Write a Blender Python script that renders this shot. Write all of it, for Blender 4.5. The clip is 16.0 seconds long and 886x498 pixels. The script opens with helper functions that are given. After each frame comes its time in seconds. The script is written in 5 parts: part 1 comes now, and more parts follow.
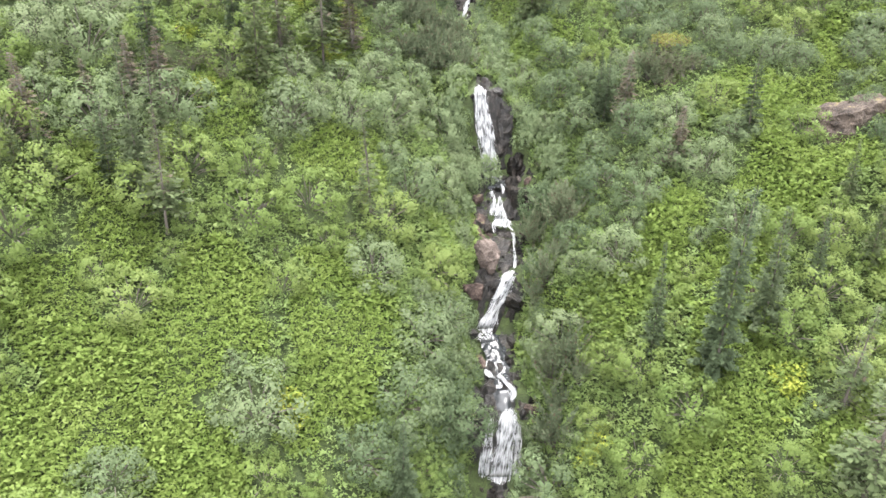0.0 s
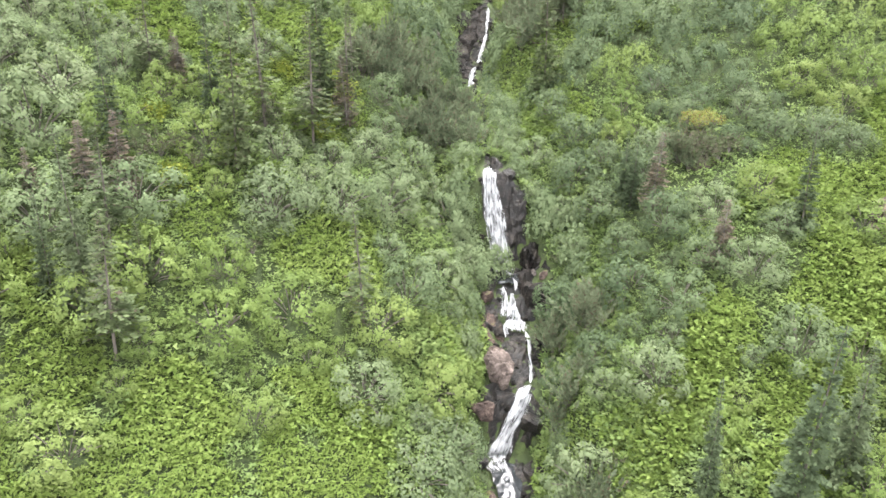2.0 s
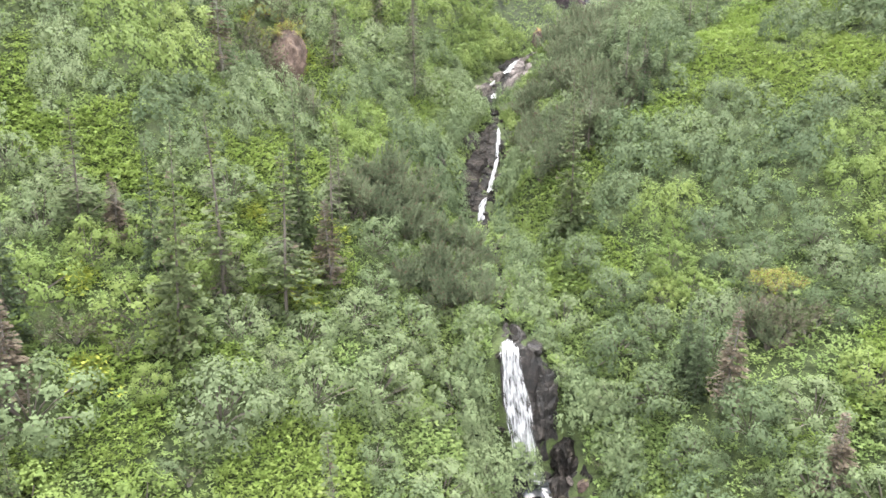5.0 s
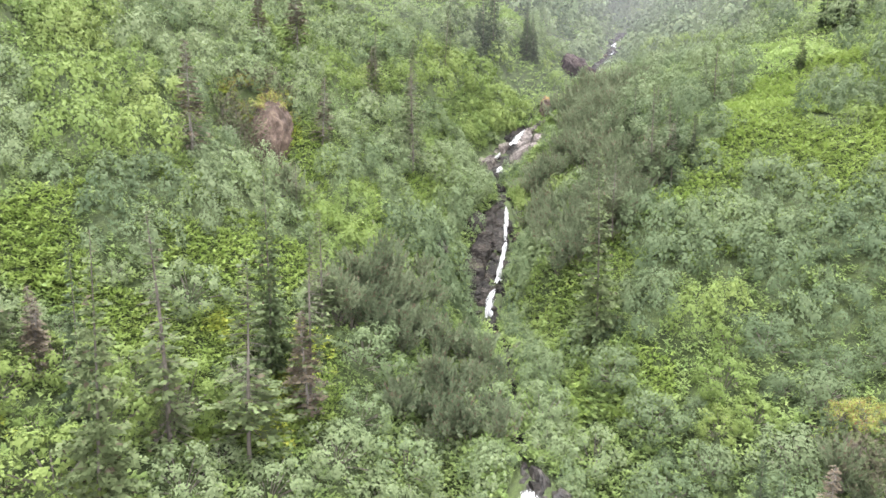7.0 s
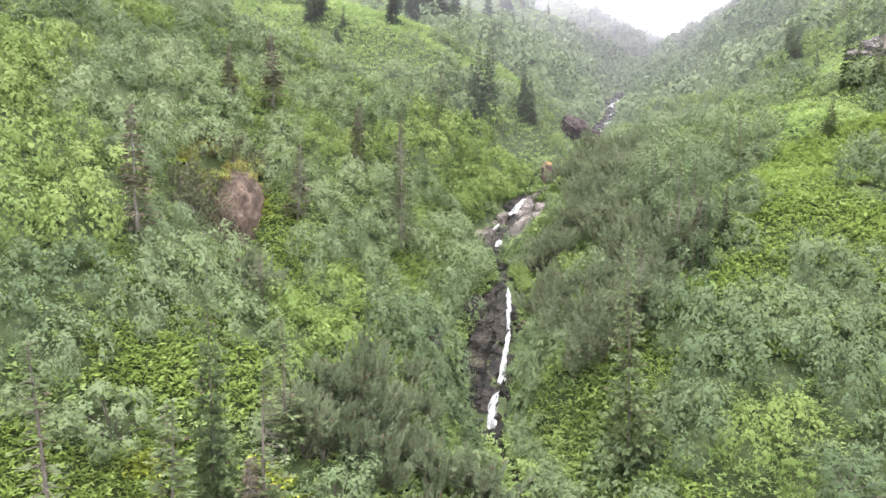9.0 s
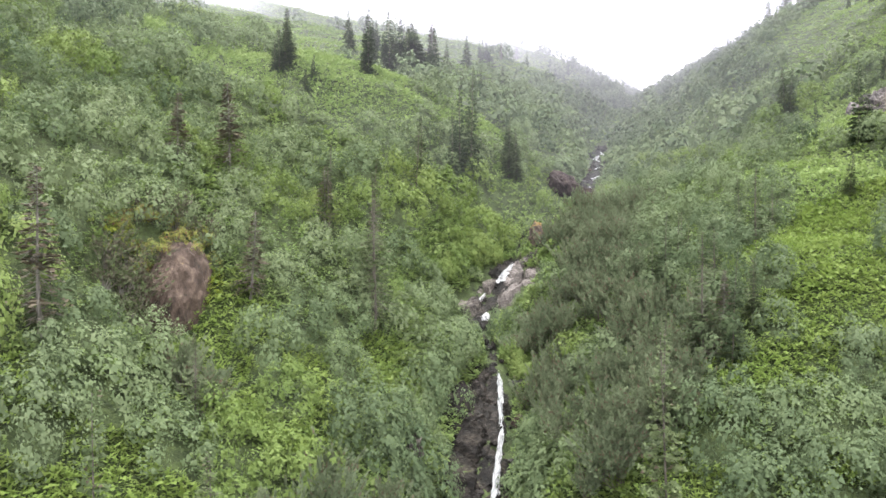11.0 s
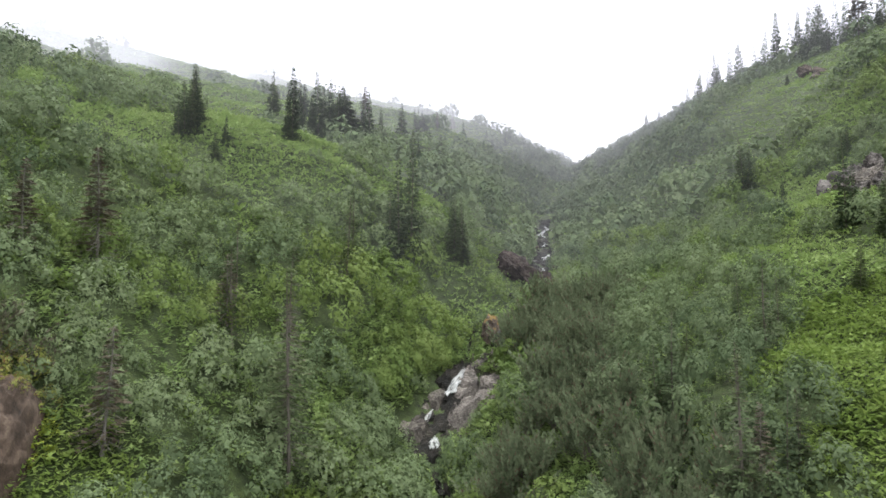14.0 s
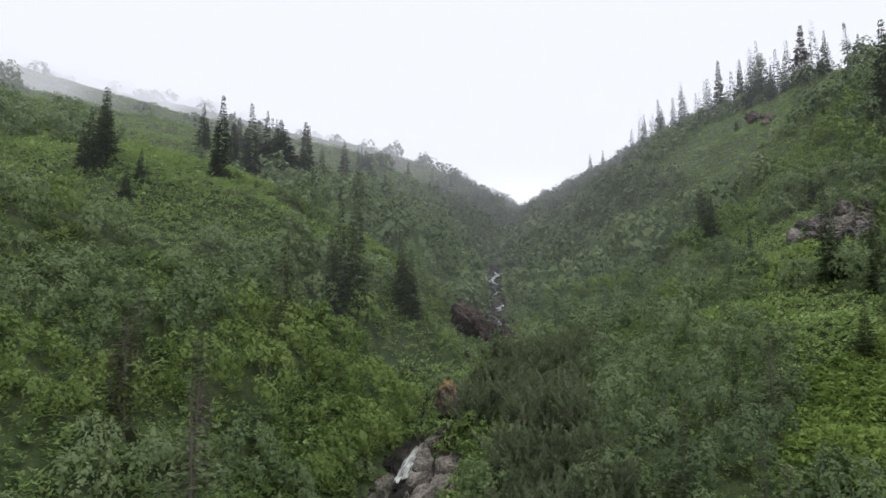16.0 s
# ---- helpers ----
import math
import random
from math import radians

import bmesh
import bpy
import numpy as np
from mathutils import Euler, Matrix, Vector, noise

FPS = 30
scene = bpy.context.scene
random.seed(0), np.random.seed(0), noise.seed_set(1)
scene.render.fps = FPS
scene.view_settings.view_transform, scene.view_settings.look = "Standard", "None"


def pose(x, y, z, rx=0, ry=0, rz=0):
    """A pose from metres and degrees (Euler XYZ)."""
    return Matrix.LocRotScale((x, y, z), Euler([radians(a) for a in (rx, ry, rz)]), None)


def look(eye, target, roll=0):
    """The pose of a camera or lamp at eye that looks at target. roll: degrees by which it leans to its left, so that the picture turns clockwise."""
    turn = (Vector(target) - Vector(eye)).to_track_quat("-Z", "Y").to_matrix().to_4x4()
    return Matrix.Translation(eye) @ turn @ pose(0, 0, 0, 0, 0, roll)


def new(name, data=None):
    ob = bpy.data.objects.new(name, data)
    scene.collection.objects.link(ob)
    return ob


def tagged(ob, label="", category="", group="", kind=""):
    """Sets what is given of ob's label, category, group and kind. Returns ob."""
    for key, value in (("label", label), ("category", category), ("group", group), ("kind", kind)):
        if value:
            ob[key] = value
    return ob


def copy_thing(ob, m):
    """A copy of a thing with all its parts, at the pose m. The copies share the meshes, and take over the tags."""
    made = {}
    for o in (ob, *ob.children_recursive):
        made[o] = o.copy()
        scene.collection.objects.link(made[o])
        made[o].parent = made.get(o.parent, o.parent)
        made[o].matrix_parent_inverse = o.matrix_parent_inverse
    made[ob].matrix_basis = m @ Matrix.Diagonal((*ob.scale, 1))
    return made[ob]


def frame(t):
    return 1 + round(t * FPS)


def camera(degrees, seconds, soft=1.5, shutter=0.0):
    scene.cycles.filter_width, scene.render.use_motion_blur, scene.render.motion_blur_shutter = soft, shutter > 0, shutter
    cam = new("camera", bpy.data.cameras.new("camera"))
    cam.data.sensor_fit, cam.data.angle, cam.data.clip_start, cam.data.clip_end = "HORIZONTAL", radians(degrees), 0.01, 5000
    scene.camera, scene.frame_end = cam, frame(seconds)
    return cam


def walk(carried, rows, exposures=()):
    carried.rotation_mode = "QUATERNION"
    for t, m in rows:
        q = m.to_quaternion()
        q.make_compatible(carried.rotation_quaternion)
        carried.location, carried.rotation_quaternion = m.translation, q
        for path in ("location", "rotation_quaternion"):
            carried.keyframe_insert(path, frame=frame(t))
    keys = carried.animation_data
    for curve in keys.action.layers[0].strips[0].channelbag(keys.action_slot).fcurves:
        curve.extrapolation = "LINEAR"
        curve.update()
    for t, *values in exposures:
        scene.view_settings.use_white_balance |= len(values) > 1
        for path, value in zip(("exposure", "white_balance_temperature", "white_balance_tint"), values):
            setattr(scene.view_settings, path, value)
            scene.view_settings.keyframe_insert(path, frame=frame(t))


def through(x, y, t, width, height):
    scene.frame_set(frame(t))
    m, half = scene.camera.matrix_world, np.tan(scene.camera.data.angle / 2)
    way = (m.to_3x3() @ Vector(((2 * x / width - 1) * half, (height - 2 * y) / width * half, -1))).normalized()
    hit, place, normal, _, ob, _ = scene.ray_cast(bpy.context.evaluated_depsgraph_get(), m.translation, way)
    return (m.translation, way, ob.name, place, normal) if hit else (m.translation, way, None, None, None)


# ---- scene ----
# ---- camera ----
cam = camera(66.3, 16.0, soft=1.5)
METRES, EYE, TILT, LEAN, TURN = 60.0, 0.0, -26.0, 0.0, 0.0
ROWS = [
    (0.0, 0.0, 0.0, 0.0, -0.0, 0.0, -0.0),
    (0.5, -0.0004, 0.0257, 0.015, 0.06, 0.91, -0.05),
    (1.0, -0.0012, 0.055, 0.0331, 0.1, 1.89, -0.1),
    (1.5, -0.002, 0.0802, 0.0494, 0.12, 2.76, -0.13),
    (2.0, -0.0032, 0.1092, 0.0682, 0.13, 3.84, -0.16),
    (2.5, -0.0043, 0.1345, 0.0845, 0.14, 5.05, -0.18),
    (3.0, -0.0055, 0.1636, 0.1035, 0.15, 6.41, -0.19),
    (3.5, -0.0068, 0.1889, 0.1205, 0.15, 7.59, -0.21),
    (4.0, -0.0084, 0.2175, 0.1404, 0.16, 8.95, -0.23),
    (6.5, -0.0139, 0.3486, 0.2336, 0.09, 14.94, -0.22),
    (7.0, -0.0147, 0.377, 0.2533, 0.09, 16.21, -0.2),
    (7.5, -0.0155, 0.4018, 0.2705, 0.04, 17.32, -0.16),
    (8.0, -0.0166, 0.4298, 0.2902, -0.03, 18.56, -0.14),
    (8.5, -0.0173, 0.4539, 0.3077, -0.16, 19.62, -0.06),
    (9.0, -0.0181, 0.4814, 0.3276, -0.6, 20.82, 0.18),
    (11.5, -0.0212, 0.6018, 0.4198, -3.25, 25.87, 1.61),
    (12.0, -0.0212, 0.6273, 0.4393, -4.34, 26.9, 2.24),
    (12.5, -0.0211, 0.6493, 0.4564, -5.16, 27.69, 2.67),
    (13.0, -0.0209, 0.6742, 0.4764, -5.85, 28.62, 3.03),
    (13.5, -0.0202, 0.6953, 0.4941, -6.46, 29.45, 3.37),
    (14.0, -0.0191, 0.718, 0.5126, -7.44, 30.29, 3.88),
    (14.5, -0.0182, 0.7409, 0.5309, -8.34, 31.09, 4.36),
    (15.0, -0.0162, 0.7639, 0.5491, -9.39, 31.89, 4.94),
    (15.5, -0.014, 0.7859, 0.5677, -10.6, 32.6, 5.57),
    (16.0, -0.0122, 0.8084, 0.5862, -11.88, 33.28, 6.22),
]
EXPOSURES = [(0, 2.71, 6500, 10), (4, 2.8, 6500, 10), (7, 2.82, 6500, 10), (9, 2.71, 6500, 10), (11.5, 2.2, 6500, 8), (14, 1.54, 6500, 3), (15.3, 1.04, 6500, 2), (16, .8, 6500, 1)]
walk(cam, [(t, pose(0, 0, EYE, TILT, LEAN, TURN) @ pose(METRES * x, METRES * y, METRES * z, 90 + pitch, roll, yaw)) for t, x, y, z, yaw, pitch, roll in ROWS], EXPOSURES)

# ---- world: bright overcast sky, with a broad weak sun behind the cloud ----
world = bpy.data.worlds.new("overcast_sky")
scene.world = world
world.use_nodes = True
wn, wl = world.node_tree.nodes, world.node_tree.links
wn.clear()
sky = wn.new("ShaderNodeTexSky")
sky.sky_type, sky.sun_disc = "NISHITA", False
sky.sun_elevation, sky.sun_rotation = radians(77), radians(10)
grey = wn.new("ShaderNodeHueSaturation")
grey.inputs["Saturation"].default_value = .12
cover = wn.new("ShaderNodeMixRGB")
cover.inputs["Fac"].default_value = .8
# an overcast sky is brighter overhead than at the horizon
way_up, tall_, dome_ = wn.new("ShaderNodeTexCoord"), wn.new("ShaderNodeSeparateXYZ"), wn.new("ShaderNodeValToRGB")
wl.new(way_up.outputs["Generated"], tall_.inputs[0])
wl.new(tall_.outputs["Z"], dome_.inputs[0])
dome_.color_ramp.elements[0].color = (5.0, 4.9, 5.2, 1)
dome_.color_ramp.elements[1].color = (16.5, 16.3, 16.6, 1)
wl.new(dome_.outputs[0], cover.inputs["Color2"])
back = wn.new("ShaderNodeBackground")
back.inputs["Strength"].default_value = .11
wout = wn.new("ShaderNodeOutputWorld")
wl.new(sky.outputs[0], grey.inputs["Color"])
wl.new(grey.outputs[0], cover.inputs["Color1"])
wl.new(cover.outputs[0], back.inputs["Color"])
wl.new(back.outputs[0], wout.inputs["Surface"])

sun = new("sun", bpy.data.lights.new("sun", "SUN"))
sun.data.energy, sun.data.angle, sun.data.color = 1.5, radians(28), (1, .97, .93)
sun.matrix_world = look((0, 0, 100), (-4, -22, 0))

# ---- materials ----
def material(name):
    m = bpy.data.materials.new(name)
    m.use_nodes = True
    n, l = m.node_tree.nodes, m.node_tree.links
    n.clear()
    out = n.new("ShaderNodeOutputMaterial")
    return m, n, l, out


def ramp(n, stops):
    r = n.new("ShaderNodeValToRGB")
    e = r.color_ramp.elements
    while len(e) < len(stops):
        e.new(.5)
    for k, (p, c) in zip(e, stops):
        k.position, k.color = p, (*c, 1)
    return r


def noise_tex(n, l, vector, scale, detail=3.0, rough=.55):
    t = n.new("ShaderNodeTexNoise")
    t.inputs["Scale"].default_value, t.inputs["Detail"].default_value, t.inputs["Roughness"].default_value = scale, detail, rough
    l.new(vector, t.inputs["Vector"])
    return t.outputs["Fac"]


def blend(n, l, a, b, f):
    """a * (1 - f) + b * f of two values."""
    m = n.new("ShaderNodeMix")
    m.inputs[0].default_value = f
    l.new(a, m.inputs[2])
    l.new(b, m.inputs[3])
    return m.outputs[0]


def leaf_material(name, dark, middle, light, through=.3, patch=.35, rough=.65, odd=None, plant=.26):
    """Leaves: the colour drifts over the slope, from plant to plant and from leaf to leaf; some light goes through."""
    m, n, l, out = material(name)
    geo = n.new("ShaderNodeNewGeometry")
    big = noise_tex(n, l, geo.outputs["Position"], patch, 2)
    huge = noise_tex(n, l, geo.outputs["Position"], patch * .22, 2)
    own, whole = n.new("ShaderNodeUVMap"), n.new("ShaderNodeObjectInfo")
    own_x = n.new("ShaderNodeSeparateXYZ")
    l.new(own.outputs[0], own_x.inputs[0])
    both, tone = n.new("ShaderNodeMath"), n.new("ShaderNodeMath")
    both.operation, tone.operation = "ADD", "FRACT"
    l.new(own_x.outputs["X"], both.inputs[0])
    l.new(whole.outputs["Random"], both.inputs[1])
    l.new(both.outputs[0], tone.inputs[0])
    v = blend(n, l, blend(n, l, big, huge, .5), tone.outputs[0], plant)
    v = blend(n, l, v, geo.outputs["Random Per Island"], .14)
    r = ramp(n, [(.25, dark), (.5, middle), (.75, light)])
    l.new(v, r.inputs[0])
    colour = r.outputs[0]
    if odd:
        pick = n.new("ShaderNodeMath")
        pick.operation, pick.inputs[1].default_value = "GREATER_THAN", odd[1]
        l.new(geo.outputs["Random Per Island"], pick.inputs[0])
        mx = n.new("ShaderNodeMixRGB")
        mx.inputs["Color2"].default_value = (*odd[0], 1)
        l.new(pick.outputs[0], mx.inputs["Fac"])
        l.new(colour, mx.inputs["Color1"])
        colour = mx.outputs[0]
    p = n.new("ShaderNodeBsdfPrincipled")
    p.inputs["Roughness"].default_value = rough
    p.inputs["Specular IOR Level"].default_value = .1
    t = n.new("ShaderNodeBsdfTranslucent")
    mix = n.new("ShaderNodeMixShader")
    mix.inputs[0].default_value = through
    # shading normals are tilted upward, so leaves catch more sky and shade alike
    lean_up = n.new("ShaderNodeVectorMath")
    lean_up.operation, lean_up.inputs[1].default_value = "ADD", (0, 0, .18)
    l.new(geo.outputs["Normal"], lean_up.inputs[0])
    even = n.new("ShaderNodeVectorMath")
    even.operation = "NORMALIZE"
    l.new(lean_up.outputs[0], even.inputs[0])
    l.new(even.outputs[0], p.inputs["Normal"])
    l.new(colour, p.inputs["Base Color"])
    l.new(colour, t.inputs["Color"])
    l.new(p.outputs[0], mix.inputs[1])
    l.new(t.outputs[0], mix.inputs[2])
    l.new(mix.outputs[0], out.inputs["Surface"])
    return m


def rough_material(name, stops, scale, fine, bump, rough=.9, spec=.3, stretch=(1, 1, 1), moss=None):
    """Rock, soil and bark: two scales of colour, relief, and moss on what faces up."""
    m, n, l, out = material(name)
    geo = n.new("ShaderNodeNewGeometry")
    mp = n.new("ShaderNodeMapping")
    mp.inputs["Scale"].default_value = stretch
    l.new(geo.outputs["Position"], mp.inputs["Vector"])
    a = noise_tex(n, l, mp.outputs[0], scale, 5, .6)
    b = noise_tex(n, l, mp.outputs[0], fine, 6, .7)
    v = blend(n, l, a, b, .5)
    r = ramp(n, stops)
    l.new(v, r.inputs[0])
    colour = r.outputs[0]
    if moss:
        sep = n.new("ShaderNodeSeparateXYZ")
        l.new(geo.outputs["Normal"], sep.inputs[0])
        add = n.new("ShaderNodeMath")
        add.operation = "MULTIPLY"
        l.new(sep.outputs["Z"], add.inputs[0])
        l.new(a, add.inputs[1])
        mr = ramp(n, [(moss[1], (0, 0, 0)), (moss[1] + .1, (1, 1, 1))])
        l.new(add.outputs[0], mr.inputs[0])
        mx = n.new("ShaderNodeMixRGB")
        mx.inputs["Color2"].default_value = (*moss[0], 1)
        l.new(mr.outputs[0], mx.inputs["Fac"])
        l.new(colour, mx.inputs["Color1"])
        colour = mx.outputs[0]
    p = n.new("ShaderNodeBsdfPrincipled")
    p.inputs["Roughness"].default_value, p.inputs["Specular IOR Level"].default_value = rough, spec
    l.new(colour, p.inputs["Base Color"])
    bm_ = n.new("ShaderNodeBump")
    bm_.inputs["Strength"].default_value, bm_.inputs["Distance"].default_value = .8, bump
    l.new(v, bm_.inputs["Height"])
    l.new(bm_.outputs[0], p.inputs["Normal"])
    l.new(p.outputs[0], out.inputs["Surface"])
    return m


ALDER = leaf_material("alder_leaf", (.06, .086, .043), (.099, .13, .064), (.133, .16, .087), .3, .34)
ALDER_LIGHT = leaf_material("light_alder_leaf", (.07, .106, .029), (.1, .138, .039), (.128, .16, .052), .3, .35)
ALDER_DEEP = leaf_material("deep_green_alder_leaf", (.044, .066, .034), (.074, .1, .05), (.106, .132, .07), .3, .34)
WILLOW = leaf_material("willow_leaf", (.062, .08, .046), (.098, .12, .07), (.142, .164, .1), .32, .4, odd=((.098, .076, .054), .9))
FERN = leaf_material("fern_frond", (.092, .138, .031), (.124, .172, .043), (.154, .196, .058), .42, .4)
HERB = leaf_material("herb_leaf", (.082, .125, .04), (.122, .168, .057), (.165, .208, .078), .38, .4)
GRASS = leaf_material("meadow_leaf", (.112, .166, .054), (.155, .213, .07), (.2, .252, .098), .38, .14)
NEEDLES = leaf_material("fir_needles", (.034, .05, .027), (.056, .076, .039), (.084, .104, .054), .2, .6)
NEEDLES_PALE = leaf_material("pale_fir_needles", (.046, .066, .03), (.074, .098, .044), (.11, .134, .064), .25, .6, odd=((.085, .07, .05), .95))
NEEDLES_DEAD = leaf_material("dead_needles", (.062, .051, .037), (.09, .074, .053), (.125, .106, .08), .15, .8)
DRY = leaf_material("dry_brush", (.046, .042, .028), (.07, .065, .044), (.1, .094, .066), .15, .8, odd=((.066, .084, .038), .55))
YELLOW = leaf_material("yellow_leaf", (.15, .19, .032), (.2, .236, .042), (.25, .266, .055), .3, .6)
YELLOW_SHRUB = leaf_material("yellow_shrub_leaf", (.1, .12, .03), (.15, .165, .045), (.2, .19, .06), .3, .8, odd=((.14, .085, .04), .8))
BARK = rough_material("grey_bark", [(.3, (.045, .04, .034)), (.7, (.12, .105, .09))], 2.0, 14, .03, stretch=(1, 1, .3))
DEADWOOD = rough_material("bleached_wood", [(.3, (.08, .072, .064)), (.7, (.2, .185, .168))], 2.0, 18, .02, stretch=(1, 1, .3))
# soil and moss colours, darkened to put shade into gaps between bushes
SOIL = rough_material("soil_and_moss", [(.35, (.011, .016, .006)), (.5, (.029, .042, .013)), (.6, (.052, .071, .021)), (.72, (.042, .05, .019))], 1.5, 11, .25)
ROCK = rough_material("grey_rock", [(.38, (.01, .009, .008)), (.47, (.045, .038, .034)), (.54, (.09, .078, .07)), (.64, (.17, .15, .138))], 1.2, 6, .25, moss=((.05, .065, .02), .5))
RED_ROCK = rough_material("red_brown_rock", [(.38, (.008, .006, .005)), (.47, (.032, .022, .018)), (.54, (.066, .046, .038)), (.64, (.12, .094, .08))], 1.3, 6, .25, moss=((.075, .08, .02), .5))
WET_ROCK = rough_material("wet_rock", [(.4, (.002, .002, .002)), (.5, (.008, .007, .006)), (.57, (.021, .0175, .015)), (.66, (.052, .044, .037))], 1.6, 5, .25, rough=.5, spec=.3, moss=((.05, .06, .015), .62))
CRAG = rough_material("rust_red_rock", [(.36, (0.0142, 0.0104, 0.00826)), (.46, (0.0401, 0.0274, 0.0207)), (.56, (0.0732, 0.0512, 0.0389)), (.66, (0.118, 0.0927, 0.0732))], .9, 4, .2, stretch=(1.2, 1.2, .75), moss=((.1, .07, .025), .46))
RUST = rough_material("rust_topped_rock", [(.38, (.012, .009, .008)), (.47, (.05, .036, .03)), (.54, (.1, .078, .066)), (.64, (.17, .14, .12))], 1.2, 6, .25, moss=((.125, .082, .026), .22))
SLAB = rough_material("pale_slab_rock", [(.39, (.014, .012, .0115)), (.47, (.058, .05, .046)), (.54, (.115, .1, .093)), (.64, (.2, .18, .168))], .9, 7, .2, moss=((.075, .085, .03), .56))
BED = rough_material("stream_bed_rock", [(.41, (.002, .0018, .0016)), (.5, (.008, .0068, .0057)), (.57, (.023, .0192, .016)), (.67, (.052, .045, .038))], .9, 5, .25, rough=.65, spec=.15, moss=((.055, .07, .018), .6))
MOSSY = rough_material("mossy_rock", [(.38, (.012, .01, .008)), (.47, (.05, .04, .032)), (.54, (.09, .075, .06)), (.64, (.15, .13, .11))], 1.2, 6, .25, moss=((.05, .06, .022), .36))
MAROON = rough_material("dark_red_rock", [(.38, (.005, .0035, .0035)), (.47, (.02, .0135, .0125)), (.54, (.042, .03, .028)), (.64, (.08, .063, .058))], 1.1, 6, .25, moss=((.05, .06, .02), .5))
LAYERED = rough_material("layered_brown_rock", [(.4, (.002, .0017, .0015)), (.5, (.008, .0066, .0054)), (.57, (.021, .0172, .0138)), (.67, (.046, .039, .032))], 1.2, 5, .2, rough=.75, spec=.15, stretch=(.5, .5, 3), moss=((.05, .07, .018), .58))
BOULDER = rough_material("pink_brown_boulder", [(.36, (0.0273, 0.0211, 0.0179)), (.46, (0.0702, 0.0546, 0.0468)), (.56, (0.117, 0.0936, 0.0811)), (.66, (0.179, 0.148, 0.131))], 1.6, 7, .12)
CLIFF_GREY = rough_material("cliff_rock", [(.38, (.012, .0105, .0105)), (.47, (.05, .044, .043)), (.54, (.105, .092, .09)), (.64, (.2, .18, .174))], 1.0, 5, .3, moss=((.05, .065, .02), .5))
LICHEN = rough_material("lichen_rock", [(.38, (0.008, 0.00612, 0.00495)), (.47, (0.0304, 0.023, 0.0181)), (.54, (0.056, 0.0432, 0.0343)), (.64, (0.106, 0.0835, 0.066))], 1.2, 7, .25, moss=((.12, .1, .04), .55))


def water_material(name, thick):
    """White broken water: streaks along the flow, thin places let the rock show."""
    m, n, l, out = material(name)
    uv = n.new("ShaderNodeUVMap")
    mp = n.new("ShaderNodeMapping")
    mp.inputs["Scale"].default_value = (10, .9, 1)
    l.new(uv.outputs[0], mp.inputs["Vector"])
    a = noise_tex(n, l, mp.outputs[0], 1.0, 5, .65)
    mq = n.new("ShaderNodeMapping")
    mq.inputs["Scale"].default_value = (2.6, 1.6, 1)
    l.new(uv.outputs[0], mq.inputs["Vector"])
    b = noise_tex(n, l, mq.outputs[0], 1.0, 3)
    v = blend(n, l, a, b, .4)
    r = ramp(n, [(thick - .22, (0, 0, 0)), (thick + .1, (1, 1, 1))])
    l.new(v, r.inputs[0])
    p = n.new("ShaderNodeBsdfPrincipled")
    tone = ramp(n, [(.37, (.11, .115, .122)), (.5, (.24, .246, .255)), (.62, (.4, .405, .41))])
    l.new(v, tone.inputs[0])
    l.new(tone.outputs[0], p.inputs["Base Color"])
    p.inputs["Roughness"].default_value = .45
    bp = n.new("ShaderNodeBump")
    bp.inputs["Strength"].default_value, bp.inputs["Distance"].default_value = .6, .08
    l.new(v, bp.inputs["Height"])
    l.new(bp.outputs[0], p.inputs["Normal"])
    tl = n.new("ShaderNodeBsdfTranslucent")
    l.new(tone.outputs[0], tl.inputs["Color"])
    rim = n.new("ShaderNodeUVMap")
    rim.uv_map = "Rim"
    rim_x = n.new("ShaderNodeSeparateXYZ")
    l.new(rim.outputs[0], rim_x.inputs[0])
    frayed = n.new("ShaderNodeMath")
    frayed.operation, frayed.inputs[1].default_value = "MULTIPLY_ADD", 1.1
    l.new(a, frayed.inputs[0])
    l.new(rim_x.outputs["X"], frayed.inputs[2])
    soft_rim = n.new("ShaderNodeMapRange")
    soft_rim.inputs["From Min"].default_value, soft_rim.inputs["From Max"].default_value = .72, 1.0
    l.new(frayed.outputs[0], soft_rim.inputs["Value"])
    cover_ = n.new("ShaderNodeMath")
    cover_.operation = "MULTIPLY"
    l.new(r.outputs[0], cover_.inputs[0])
    l.new(soft_rim.outputs[0], cover_.inputs[1])
    foam = n.new("ShaderNodeMixShader")
    foam.inputs[0].default_value = .3
    l.new(p.outputs[0], foam.inputs[1])
    l.new(tl.outputs[0], foam.inputs[2])
    clear = n.new("ShaderNodeBsdfTransparent")
    mix = n.new("ShaderNodeMixShader")
    l.new(cover_.outputs[0], mix.inputs[0])
    l.new(clear.outputs[0], mix.inputs[1])
    l.new(foam.outputs[0], mix.inputs[2])
    l.new(mix.outputs[0], out.inputs["Surface"])
    return m


FOAM = water_material("white_water", .455)
SPRAY = water_material("thin_white_water", .51)


def pool_material():
    m, n, l, out = material("dark_pool_water")
    p = n.new("ShaderNodeBsdfPrincipled")
    p.inputs["Base Color"].default_value = (.02, .022, .024, 1)
    p.inputs["Roughness"].default_value = .12
    geo = n.new("ShaderNodeNewGeometry")
    bp = n.new("ShaderNodeBump")
    bp.inputs["Strength"].default_value, bp.inputs["Distance"].default_value = .7, .06
    l.new(noise_tex(n, l, geo.outputs["Position"], 4, 4), bp.inputs["Height"])
    l.new(bp.outputs[0], p.inputs["Normal"])
    l.new(p.outputs[0], out.inputs["Surface"])
    return m


POOL = pool_material()


